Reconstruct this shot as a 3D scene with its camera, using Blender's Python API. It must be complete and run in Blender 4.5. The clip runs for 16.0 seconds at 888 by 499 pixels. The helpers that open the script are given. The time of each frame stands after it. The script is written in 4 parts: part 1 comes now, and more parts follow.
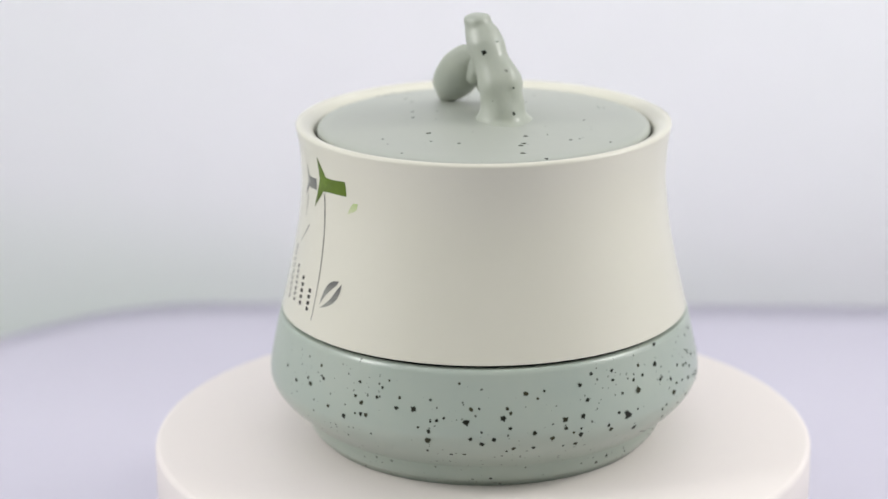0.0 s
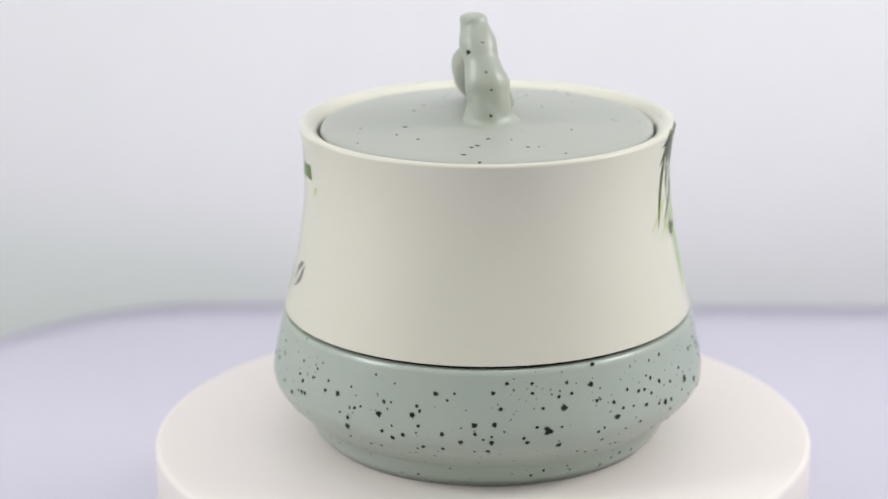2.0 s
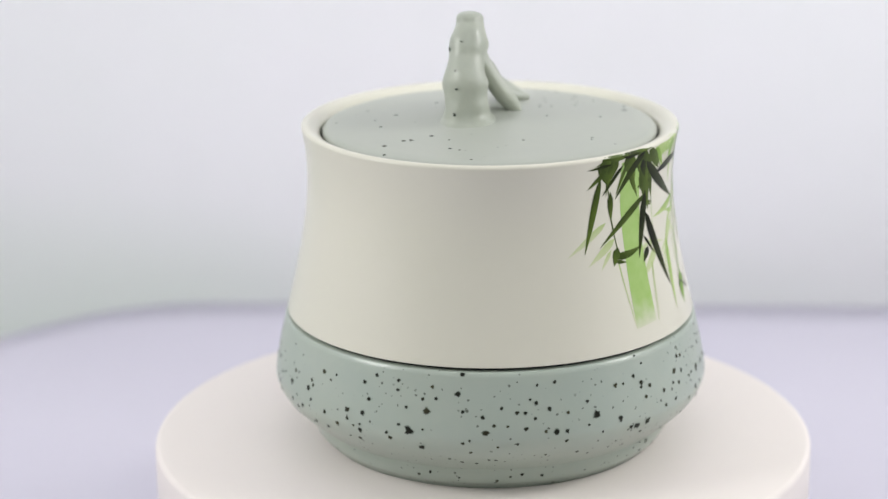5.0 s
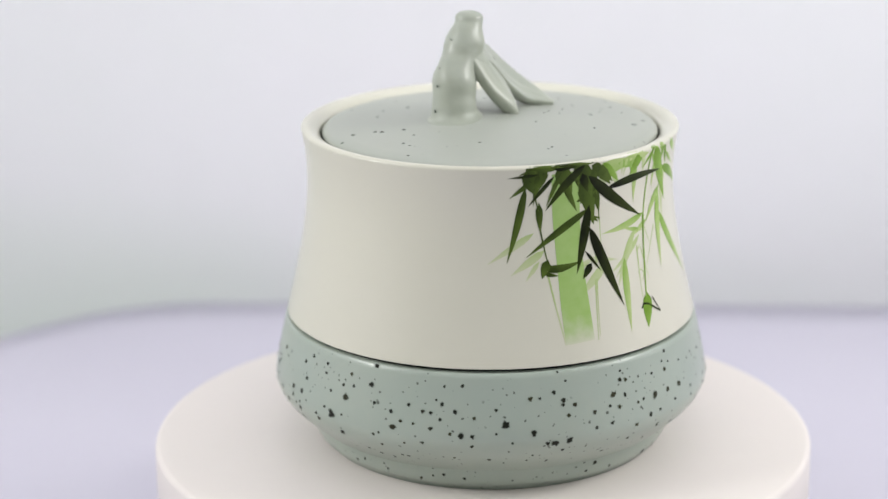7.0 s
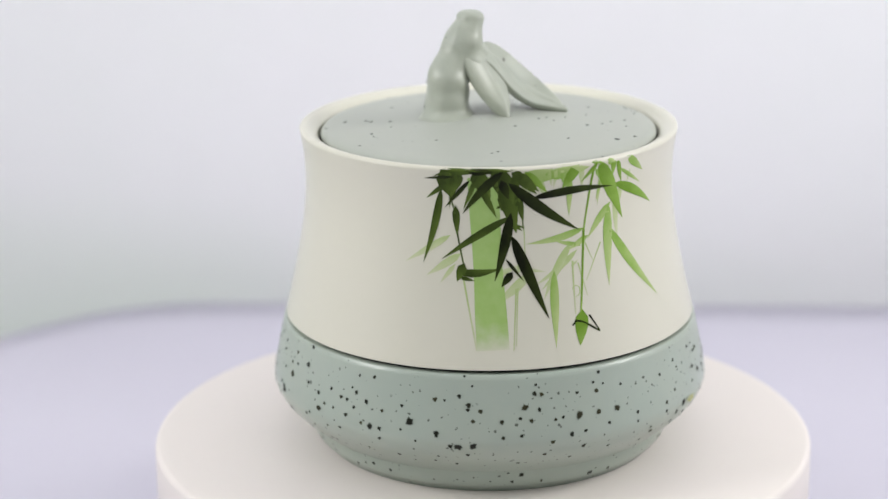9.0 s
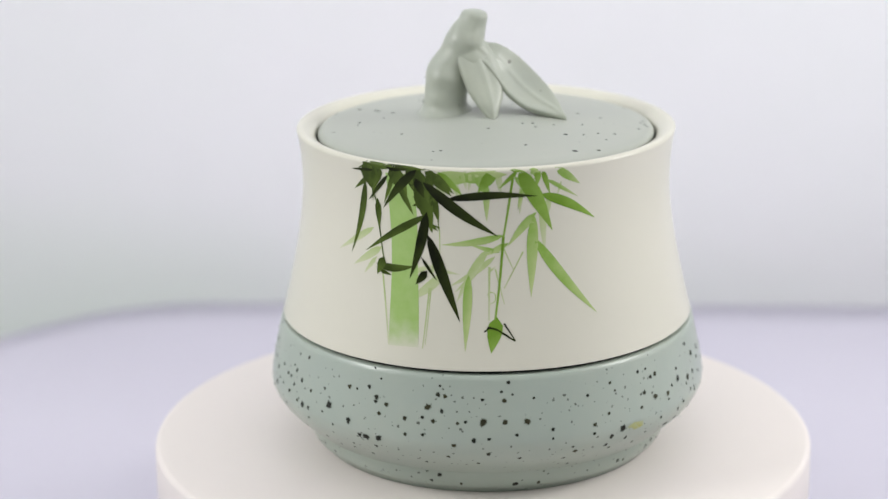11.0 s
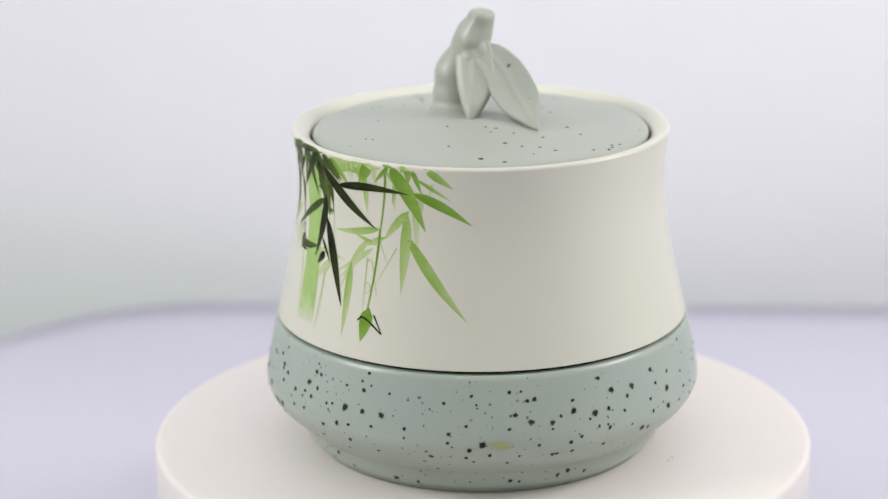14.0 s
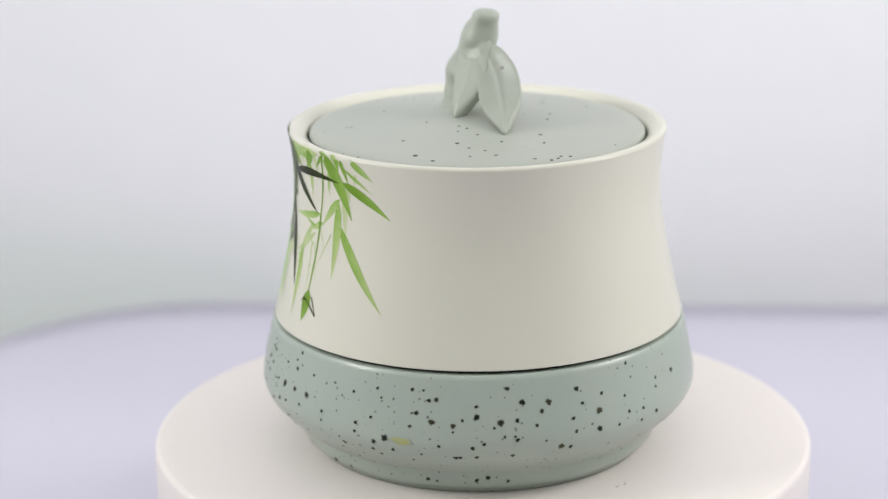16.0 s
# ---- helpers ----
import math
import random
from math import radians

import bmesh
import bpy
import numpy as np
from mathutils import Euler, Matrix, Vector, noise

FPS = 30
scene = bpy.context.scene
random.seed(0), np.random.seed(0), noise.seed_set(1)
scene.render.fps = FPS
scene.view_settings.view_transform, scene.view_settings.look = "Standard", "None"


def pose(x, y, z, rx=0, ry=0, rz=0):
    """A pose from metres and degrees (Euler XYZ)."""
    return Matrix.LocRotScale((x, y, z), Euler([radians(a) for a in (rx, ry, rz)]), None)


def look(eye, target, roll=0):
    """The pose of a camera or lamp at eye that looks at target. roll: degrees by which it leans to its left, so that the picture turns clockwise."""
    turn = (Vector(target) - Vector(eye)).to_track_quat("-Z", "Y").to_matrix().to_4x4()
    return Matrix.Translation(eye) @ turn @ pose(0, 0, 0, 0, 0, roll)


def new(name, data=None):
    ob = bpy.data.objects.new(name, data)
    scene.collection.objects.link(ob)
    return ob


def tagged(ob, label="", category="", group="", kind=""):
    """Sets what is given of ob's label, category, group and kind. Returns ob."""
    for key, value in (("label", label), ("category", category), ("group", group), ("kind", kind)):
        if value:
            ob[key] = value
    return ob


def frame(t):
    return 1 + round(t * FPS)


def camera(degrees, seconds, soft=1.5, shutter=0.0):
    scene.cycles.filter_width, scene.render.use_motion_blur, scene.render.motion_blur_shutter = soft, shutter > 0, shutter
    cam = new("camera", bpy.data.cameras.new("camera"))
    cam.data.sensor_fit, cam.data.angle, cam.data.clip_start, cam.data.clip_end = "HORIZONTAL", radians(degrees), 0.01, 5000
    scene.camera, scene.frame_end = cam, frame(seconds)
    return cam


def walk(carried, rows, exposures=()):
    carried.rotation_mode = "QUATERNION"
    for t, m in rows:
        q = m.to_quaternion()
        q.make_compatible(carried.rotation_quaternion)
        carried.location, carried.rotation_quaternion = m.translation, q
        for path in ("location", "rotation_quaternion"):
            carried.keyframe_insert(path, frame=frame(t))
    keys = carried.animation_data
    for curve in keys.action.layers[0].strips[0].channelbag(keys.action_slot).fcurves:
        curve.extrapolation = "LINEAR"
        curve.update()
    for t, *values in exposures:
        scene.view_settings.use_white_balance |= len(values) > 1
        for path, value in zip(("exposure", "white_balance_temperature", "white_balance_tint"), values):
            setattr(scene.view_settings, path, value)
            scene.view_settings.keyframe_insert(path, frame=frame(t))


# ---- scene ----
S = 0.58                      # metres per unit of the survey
RATE = 11.924                 # degrees a second that the turntable turns, clockwise from above
SECONDS = 16.0

# ---- camera: stands still ----
cam = camera(22.41, SECONDS, soft=1.5)
EYE = Vector((0, -S, 0.3852 * S))
YAW, PITCH = 0.01746, 0.28891
FORWARD = Vector((-math.sin(YAW) * math.cos(PITCH), math.cos(YAW) * math.cos(PITCH), -math.sin(PITCH)))
CAMERA_POSE = look(EYE, EYE + FORWARD, -0.504)
cam.data.dof.use_dof = True
cam.data.dof.focus_distance = 0.965 * S
cam.data.dof.aperture_fstop = 9.0
walk(cam, [(0.0, CAMERA_POSE), (SECONDS, CAMERA_POSE)], exposures=[(0.0, 0.0), (SECONDS, 0.0)])

# ---- light: a white light tent with soft boxes above and beside, open to a dim room in front ----
world = bpy.data.worlds.new("world")
scene.world = world
world.use_nodes = True
world.node_tree.nodes["Background"].inputs["Color"].default_value = (0.97, 1.0, 0.95, 1)
world.node_tree.nodes["Background"].inputs["Strength"].default_value = 0.36


def soft_box(name, size_x, size_y, power, eye, target, colour):
    data = bpy.data.lights.new(name, "AREA")
    data.shape, data.size, data.size_y, data.energy, data.color = "RECTANGLE", size_x, size_y, power, colour
    lamp = new(name, data)
    lamp.matrix_world = look(eye, target)
    return lamp


soft_box("soft_box_above", 0.66, 0.38, 0.60, (0, -0.29, 0.43), (0, -0.02, 0.02), (1.0, 0.98, 0.955))
soft_box("soft_box_side", 0.16, 0.16, 1.20, (-0.375, -0.13, 0.27), (0, 0.02, 0.05), (0.99, 0.98, 0.96))
soft_box("soft_box_side", 0.16, 0.16, 1.36, (0.375, -0.05, 0.27), (0, 0.02, 0.05), (1.0, 0.98, 0.955))
# added fill lamp, out of view, that only brightens the backdrop
soft_box("backdrop_fill", 0.84, 0.10, 0.165, (0, 0.05, 0.180), (0, 0.320, -0.50), (0.95, 0.97, 1.0))


# ---- materials ----
def material(name, colour, rough, second=None, grain=60.0, amount=0.5, bump=0.0, bump_scale=400.0, coat=0.0, metal=0.0):
    """A surface whose colour wanders between two tones at two scales, with fine relief."""
    mat = bpy.data.materials.new(name)
    mat.use_nodes = True
    nt = mat.node_tree
    b = nt.nodes["Principled BSDF"]
    b.inputs["Roughness"].default_value = rough
    b.inputs["Metallic"].default_value = metal
    b.inputs["Coat Weight"].default_value = coat
    b.inputs["Coat Roughness"].default_value = 0.08
    co = nt.nodes.new("ShaderNodeTexCoord")
    big, fine = nt.nodes.new("ShaderNodeTexNoise"), nt.nodes.new("ShaderNodeTexNoise")
    big.inputs["Scale"].default_value, big.inputs["Detail"].default_value = grain, 3
    fine.inputs["Scale"].default_value, fine.inputs["Detail"].default_value = grain * 9, 2
    for n in (big, fine):
        nt.links.new(co.outputs["Object"], n.inputs["Vector"])
    add = nt.nodes.new("ShaderNodeMath")
    add.operation = "MULTIPLY_ADD"
    nt.links.new(fine.outputs["Fac"], add.inputs[0])
    add.inputs[1].default_value = 0.35
    nt.links.new(big.outputs["Fac"], add.inputs[2])
    ramp = nt.nodes.new("ShaderNodeMapRange")
    ramp.inputs["From Min"].default_value, ramp.inputs["From Max"].default_value = 0.50, 0.9
    ramp.inputs["To Max"].default_value = amount
    nt.links.new(add.outputs[0], ramp.inputs["Value"])
    mix = nt.nodes.new("ShaderNodeMix")
    mix.data_type = "RGBA"
    mix.inputs["A"].default_value = (*colour, 1)
    mix.inputs["B"].default_value = (*(second or [c * 0.9 for c in colour]), 1)
    nt.links.new(ramp.outputs["Result"], mix.inputs["Factor"])
    nt.links.new(mix.outputs["Result"], b.inputs["Base Color"])
    if bump:
        n = nt.nodes.new("ShaderNodeTexNoise")
        n.inputs["Scale"].default_value, n.inputs["Detail"].default_value = bump_scale, 3
        nt.links.new(co.outputs["Object"], n.inputs["Vector"])
        bp = nt.nodes.new("ShaderNodeBump")
        bp.inputs["Strength"].default_value, bp.inputs["Distance"].default_value = bump, 0.0004
        nt.links.new(n.outputs["Fac"], bp.inputs["Height"])
        nt.links.new(bp.outputs["Normal"], b.inputs["Normal"])
    return mat


def speckle(mat, layers, colour=(0.014, 0.019, 0.013), stretch=(1, 1, 1), thin=0.0):
    """Iron specks in a glaze. Each layer: cells per metre, share of cells with a speck, largest size within a cell."""
    nt = mat.node_tree
    b = nt.nodes["Principled BSDF"]
    base = b.inputs["Base Color"].links[0].from_socket
    co = nt.nodes.new("ShaderNodeTexCoord")
    mp = nt.nodes.new("ShaderNodeMapping")
    mp.inputs["Scale"].default_value = stretch
    nt.links.new(co.outputs["Object"], mp.inputs["Vector"])
    wob = nt.nodes.new("ShaderNodeTexNoise")
    wob.inputs["Scale"].default_value, wob.inputs["Detail"].default_value = 900, 2
    nt.links.new(mp.outputs["Vector"], wob.inputs["Vector"])
    shift = nt.nodes.new("ShaderNodeMix")
    shift.data_type, shift.blend_type = "RGBA", "ADD"
    shift.inputs["Factor"].default_value = 0.0009
    nt.links.new(mp.outputs["Vector"], shift.inputs["A"])
    nt.links.new(wob.outputs["Color"], shift.inputs["B"])
    crowd = nt.nodes.new("ShaderNodeTexNoise")
    crowd.inputs["Scale"].default_value, crowd.inputs["Detail"].default_value = 70, 1
    nt.links.new(co.outputs["Object"], crowd.inputs["Vector"])
    here = nt.nodes.new("ShaderNodeMapRange")
    here.inputs["From Min"].default_value, here.inputs["From Max"].default_value = 0.40, 0.50
    nt.links.new(crowd.outputs["Fac"], here.inputs["Value"])
    sparse = here.outputs["Result"]
    if thin:                                           # fewer specks towards the top of the base
        axes = nt.nodes.new("ShaderNodeSeparateXYZ")
        nt.links.new(co.outputs["Object"], axes.inputs["Vector"])
        high = nt.nodes.new("ShaderNodeMapRange")
        high.inputs["From Min"].default_value, high.inputs["From Max"].default_value = thin, thin + 0.009
        high.inputs["To Min"].default_value, high.inputs["To Max"].default_value = 0.38, 0.56
        nt.links.new(axes.outputs["Z"], high.inputs["Value"])
        nt.links.new(high.outputs["Result"], here.inputs["From Min"])
        top = nt.nodes.new("ShaderNodeMath")
        top.inputs[1].default_value = 0.06
        nt.links.new(high.outputs["Result"], top.inputs[0])
        nt.links.new(top.outputs[0], here.inputs["From Max"])
    for cells, share, size in layers:
        v = nt.nodes.new("ShaderNodeTexVoronoi")
        v.inputs["Scale"].default_value = cells
        nt.links.new(shift.outputs["Result"], v.inputs["Vector"])
        sep = nt.nodes.new("ShaderNodeSeparateColor")
        nt.links.new(v.outputs["Color"], sep.inputs["Color"])
        r = nt.nodes.new("ShaderNodeMapRange")      # speck radius from the cell's own chance
        r.inputs["From Min"].default_value, r.inputs["From Max"].default_value = 1 - share, 1.0
        r.inputs["To Min"].default_value, r.inputs["To Max"].default_value = size * 0.25, size
        r.clamp = False
        nt.links.new(sep.outputs["Red"], r.inputs["Value"])
        keep = nt.nodes.new("ShaderNodeMath")
        keep.operation = "GREATER_THAN"
        nt.links.new(sep.outputs["Red"], keep.inputs[0])
        keep.inputs[1].default_value = 1 - share
        d = nt.nodes.new("ShaderNodeMath")
        d.operation = "SUBTRACT"
        nt.links.new(r.outputs["Result"], d.inputs[0])
        nt.links.new(v.outputs["Distance"], d.inputs[1])
        soft = nt.nodes.new("ShaderNodeMapRange")
        soft.inputs["From Min"].default_value, soft.inputs["From Max"].default_value = -0.03, 0.08
        soft.inputs["To Max"].default_value = 0.9
        nt.links.new(d.outputs[0], soft.inputs["Value"])
        m = nt.nodes.new("ShaderNodeMath")
        m.operation = "MULTIPLY"
        nt.links.new(soft.outputs["Result"], m.inputs[0])
        nt.links.new(keep.outputs[0], m.inputs[1])
        group = nt.nodes.new("ShaderNodeMath")
        group.operation = "MULTIPLY"
        nt.links.new(m.outputs[0], group.inputs[0])
        nt.links.new(sparse, group.inputs[1])
        mix = nt.nodes.new("ShaderNodeMix")
        mix.data_type = "RGBA"
        nt.links.new(group.outputs[0], mix.inputs["Factor"])
        nt.links.new(base, mix.inputs["A"])
        mix.inputs["B"].default_value = (*colour, 1)
        base = mix.outputs["Result"]
    nt.links.new(base, b.inputs["Base Color"])
    return mat


WHITE_GLAZE = material("white_glaze", (0.622, 0.612, 0.520), 0.34, (0.604, 0.598, 0.506), grain=40, bump=0.04, bump_scale=90, coat=0.45)
CELADON = (0.342, 0.400, 0.352)
BASE_GLAZE = speckle(material("celadon_glaze", CELADON, 0.33, (0.385, 0.425, 0.362), grain=45, bump=0.08, bump_scale=260, coat=0.20),
                     [(430, 0.55, 0.20), (620, 0.45, 0.25)], (0.06, 0.07, 0.055), thin=0.027)
LID_GLAZE = speckle(material("celadon_lid_glaze", (0.370, 0.395, 0.352), 0.42, (0.39, 0.41, 0.36), grain=45, bump=0.08, bump_scale=160, coat=0.0),
                    [(420, 0.25, 0.17)], (0.12, 0.13, 0.12))
KNOB_GLAZE = speckle(material("celadon_knob_glaze", (0.345, 0.375, 0.322), 0.40, (0.40, 0.425, 0.345), grain=90, bump=0.7, bump_scale=150, coat=0.10),
                     [(300, 0.25, 0.2)], (0.05, 0.05, 0.04))


def bleeding(name, tones, ground):
    """A blot that bleeds into the glaze round it: dark where it is thick, each one of its own tone."""
    mat = material(name, tones[0], 0.45, tones[1], grain=900, amount=0.8)
    nt = mat.node_tree
    b = nt.nodes["Principled BSDF"]
    b.inputs["Specular IOR Level"].default_value = 0.25
    own = b.inputs["Base Color"].links[0].from_socket
    info, core, co, blot = (nt.nodes.new("ShaderNode" + k) for k in ("ObjectInfo", "Attribute", "TexCoord", "TexNoise"))
    core.attribute_name = "core"
    blot.inputs["Scale"].default_value, blot.inputs["Detail"].default_value = 1800, 2
    nt.links.new(co.outputs["Object"], blot.inputs["Vector"])
    tint = nt.nodes.new("ShaderNodeMix")
    tint.data_type = "RGBA"
    tint.inputs["B"].default_value = (*tones[2], 1)
    rare = nt.nodes.new("ShaderNodeMapRange")
    rare.inputs["From Min"].default_value, rare.inputs["To Max"].default_value = 0.45, 0.8
    nt.links.new(info.outputs["Random"], rare.inputs["Value"])
    nt.links.new(rare.outputs["Result"], tint.inputs["Factor"])
    nt.links.new(own, tint.inputs["A"])
    ragged = nt.nodes.new("ShaderNodeMath")
    ragged.operation = "MULTIPLY_ADD"
    nt.links.new(blot.outputs["Fac"], ragged.inputs[0])
    ragged.inputs[1].default_value = 0.7
    nt.links.new(core.outputs["Fac"], ragged.inputs[2])
    edge_of = nt.nodes.new("ShaderNodeMapRange")
    edge_of.inputs["From Min"].default_value, edge_of.inputs["From Max"].default_value = 0.36, 0.95
    nt.links.new(ragged.outputs[0], edge_of.inputs["Value"])
    mix = nt.nodes.new("ShaderNodeMix")
    mix.data_type = "RGBA"
    mix.inputs["A"].default_value = (*ground, 1)
    nt.links.new(edge_of.outputs["Result"], mix.inputs["Factor"])
    nt.links.new(tint.outputs["Result"], mix.inputs["B"])
    nt.links.new(mix.outputs["Result"], b.inputs["Base Color"])
    return mat


SPECK = bleeding("iron_speck", ((0.004, 0.005, 0.003), (0.014, 0.016, 0.008), (0.050, 0.046, 0.018)), (0.33, 0.385, 0.335))
RUST = bleeding("ochre_stain", ((0.36, 0.36, 0.12), (0.36, 0.40, 0.26), (0.38, 0.35, 0.11)), (0.345, 0.39, 0.31))
GAP = material("bare_dark_clay", (0.008, 0.0075, 0.007), 0.8)
PLATTER = material("platter_plastic", (0.765, 0.715, 0.685), 0.5, (0.74, 0.70, 0.67), grain=12, bump=0.05, bump_scale=700)
CLOTH = material("lavender_cloth", (0.615, 0.60, 0.69), 0.95, (0.59, 0.575, 0.67), grain=7, bump=0.4, bump_scale=900)
BACKDROP = material("backdrop_fabric", (0.858, 0.856, 0.892), 0.95, (0.82, 0.845, 0.85), grain=3.6, amount=0.6, bump=0.3, bump_scale=900)


def green_below(mat, low, high, low_tone):
    """The fabric's colour turns darker and pale green lower down, unevenly along its width."""
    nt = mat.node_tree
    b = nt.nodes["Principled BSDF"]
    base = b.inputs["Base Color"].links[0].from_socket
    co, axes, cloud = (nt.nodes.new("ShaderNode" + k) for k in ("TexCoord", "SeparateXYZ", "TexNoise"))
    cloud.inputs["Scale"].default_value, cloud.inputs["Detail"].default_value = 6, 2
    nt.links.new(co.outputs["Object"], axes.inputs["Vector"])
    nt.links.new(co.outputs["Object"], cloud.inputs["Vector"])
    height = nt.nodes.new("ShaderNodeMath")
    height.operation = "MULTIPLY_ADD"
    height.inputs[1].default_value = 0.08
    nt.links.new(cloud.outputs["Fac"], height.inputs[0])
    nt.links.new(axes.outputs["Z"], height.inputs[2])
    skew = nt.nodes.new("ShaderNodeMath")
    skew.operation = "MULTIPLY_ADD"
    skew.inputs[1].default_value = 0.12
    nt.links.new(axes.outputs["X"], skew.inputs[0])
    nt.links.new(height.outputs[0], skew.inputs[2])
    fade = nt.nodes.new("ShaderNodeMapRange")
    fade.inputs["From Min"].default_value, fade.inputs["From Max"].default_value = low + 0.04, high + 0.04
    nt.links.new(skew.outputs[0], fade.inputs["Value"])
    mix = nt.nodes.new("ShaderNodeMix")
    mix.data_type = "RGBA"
    mix.inputs["A"].default_value = (*low_tone, 1)
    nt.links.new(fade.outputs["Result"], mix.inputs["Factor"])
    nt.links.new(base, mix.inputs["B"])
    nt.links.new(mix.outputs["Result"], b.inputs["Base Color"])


green_below(BACKDROP, -0.125, -0.035, (0.73, 0.80, 0.74))
# for an added, unseen sheet that bounces green light up the backdrop
GREEN_BOUNCE = material("green_bounce", (0.36, 0.62, 0.40), 0.6, bump=0.1)
TENT = material("tent_fabric", (0.86, 0.86, 0.88), 0.95, bump=0.3, bump_scale=900)


def brushed(name, full, thin, grain=160.0):
    """Print ink laid on like a brush stroke: full where the stroke begins, thinner towards its tip, blotched, each stroke a little different."""
    mat = material(name, full, 0.30, [0.75 * f + 0.25 * t for f, t in zip(full, thin)], grain=grain, amount=0.9)
    nt = mat.node_tree
    b = nt.nodes["Principled BSDF"]
    b.inputs["Specular IOR Level"].default_value = 0.12
    own = b.inputs["Base Color"].links[0].from_socket
    info, way, co, blot = (nt.nodes.new("ShaderNode" + k) for k in ("ObjectInfo", "Attribute", "TexCoord", "TexNoise"))
    way.attribute_name = "along"
    blot.inputs["Scale"].default_value, blot.inputs["Detail"].default_value = 260, 3
    nt.links.new(co.outputs["Object"], blot.inputs["Vector"])
    total = way.outputs["Fac"]
    for socket, weight in ((blot.outputs["Fac"], 0.9), (info.outputs["Random"], 0.35)):
        add = nt.nodes.new("ShaderNodeMath")
        add.operation = "MULTIPLY_ADD"
        add.inputs[1].default_value = weight
        nt.links.new(socket, add.inputs[0])
        nt.links.new(total, add.inputs[2])
        total = add.outputs[0]
    spread = nt.nodes.new("ShaderNodeMapRange")
    spread.inputs["From Min"].default_value, spread.inputs["From Max"].default_value = 0.75, 1.75
    nt.links.new(total, spread.inputs["Value"])
    mix = nt.nodes.new("ShaderNodeMix")
    mix.data_type = "RGBA"
    nt.links.new(spread.outputs["Result"], mix.inputs["Factor"])
    nt.links.new(own, mix.inputs["A"])
    mix.inputs["B"].default_value = (*thin, 1)
    nt.links.new(mix.outputs["Result"], b.inputs["Base Color"])
    return mat


PRINTS = {
    "dark": brushed("print_dark_green", (0.004, 0.005, 0.002), (0.034, 0.050, 0.009)),
    "olive": brushed("print_olive", (0.032, 0.050, 0.009), (0.095, 0.145, 0.026)),
    "green": brushed("print_green", (0.13, 0.25, 0.022), (0.26, 0.41, 0.085)),
    "light": brushed("print_light_green", (0.22, 0.37, 0.07), (0.45, 0.54, 0.25)),
    "pale": brushed("print_pale_green", (0.38, 0.48, 0.21), (0.54, 0.575, 0.38)),
    "stalk": brushed("print_stalk_green", (0.29, 0.45, 0.13), (0.42, 0.55, 0.25), grain=70),
    "leaf_green": brushed("print_leaf_green", (0.085, 0.13, 0.02), (0.13, 0.20, 0.035)),
    "grey": brushed("print_grey", (0.12, 0.12, 0.115), (0.31, 0.32, 0.285)),
    "ink": brushed("print_ink", (0.03, 0.03, 0.028), (0.10, 0.10, 0.09), grain=600),
}


def worn_foot(mat, low, high):
    """The stalk's print runs out in uneven patches towards its lower end."""
    nt = mat.node_tree
    b = nt.nodes["Principled BSDF"]
    base = b.inputs["Base Color"].links[0].from_socket
    co, axes, blot = nt.nodes.new("ShaderNodeTexCoord"), nt.nodes.new("ShaderNodeSeparateXYZ"), nt.nodes.new("ShaderNodeTexNoise")
    blot.inputs["Scale"].default_value, blot.inputs["Detail"].default_value = 190, 3
    nt.links.new(co.outputs["Object"], axes.inputs["Vector"])
    nt.links.new(co.outputs["Object"], blot.inputs["Vector"])
    wave = nt.nodes.new("ShaderNodeMath")
    wave.operation = "MULTIPLY_ADD"
    wave.inputs[1].default_value = -0.012
    nt.links.new(blot.outputs["Fac"], wave.inputs[0])
    nt.links.new(axes.outputs["Z"], wave.inputs[2])
    fade = nt.nodes.new("ShaderNodeMapRange")
    fade.inputs["From Min"].default_value, fade.inputs["From Max"].default_value = low - 0.006, high - 0.006
    fade.inputs["To Min"].default_value, fade.inputs["To Max"].default_value = 0.18, 1.0
    nt.links.new(wave.outputs[0], fade.inputs["Value"])
    mix = nt.nodes.new("ShaderNodeMix")
    mix.data_type = "RGBA"
    mix.inputs["A"].default_value = (0.618, 0.609, 0.516, 1)
    nt.links.new(fade.outputs["Result"], mix.inputs["Factor"])
    nt.links.new(base, mix.inputs["B"])
    nt.links.new(mix.outputs["Result"], b.inputs["Base Color"])


worn_foot(PRINTS["stalk"], 0.0405, 0.049)


# ---- builders ----
def part(name, bm, mat, parent=None, label="", smooth=True):
    data = bpy.data.meshes.new(name)
    bm.normal_update()
    bm.to_mesh(data)
    bm.free()
    data.materials.append(mat)
    if smooth:
        for poly in data.polygons:
            poly.use_smooth = True
    ob = new(name, data)
    ob.parent = parent
    if label:
        tagged(ob, label)
    return ob


def lathe(profile, steps=160):
    """A surface of revolution about z from (radius, height) pairs; a radius of 0 closes the end."""
    bm = bmesh.new()
    rings = []
    for r, h in profile:
        if r <= 1e-9:
            rings.append([bm.verts.new((0, 0, h))])
        else:
            rings.append([bm.verts.new((r * math.cos(math.tau * k / steps), r * math.sin(math.tau * k / steps), h)) for k in range(steps)])
    for a, b in zip(rings, rings[1:]):
        for k in range(steps):
            j = (k + 1) % steps
            if len(a) == 1 and len(b) > 1:
                bm.faces.new((a[0], b[j], b[k]))
            elif len(b) == 1 and len(a) > 1:
                bm.faces.new((a[k], a[j], b[0]))
            elif len(a) > 1:
                bm.faces.new((a[k], a[j], b[j], b[k]))
    bmesh.ops.recalc_face_normals(bm, faces=bm.faces)
    return bm


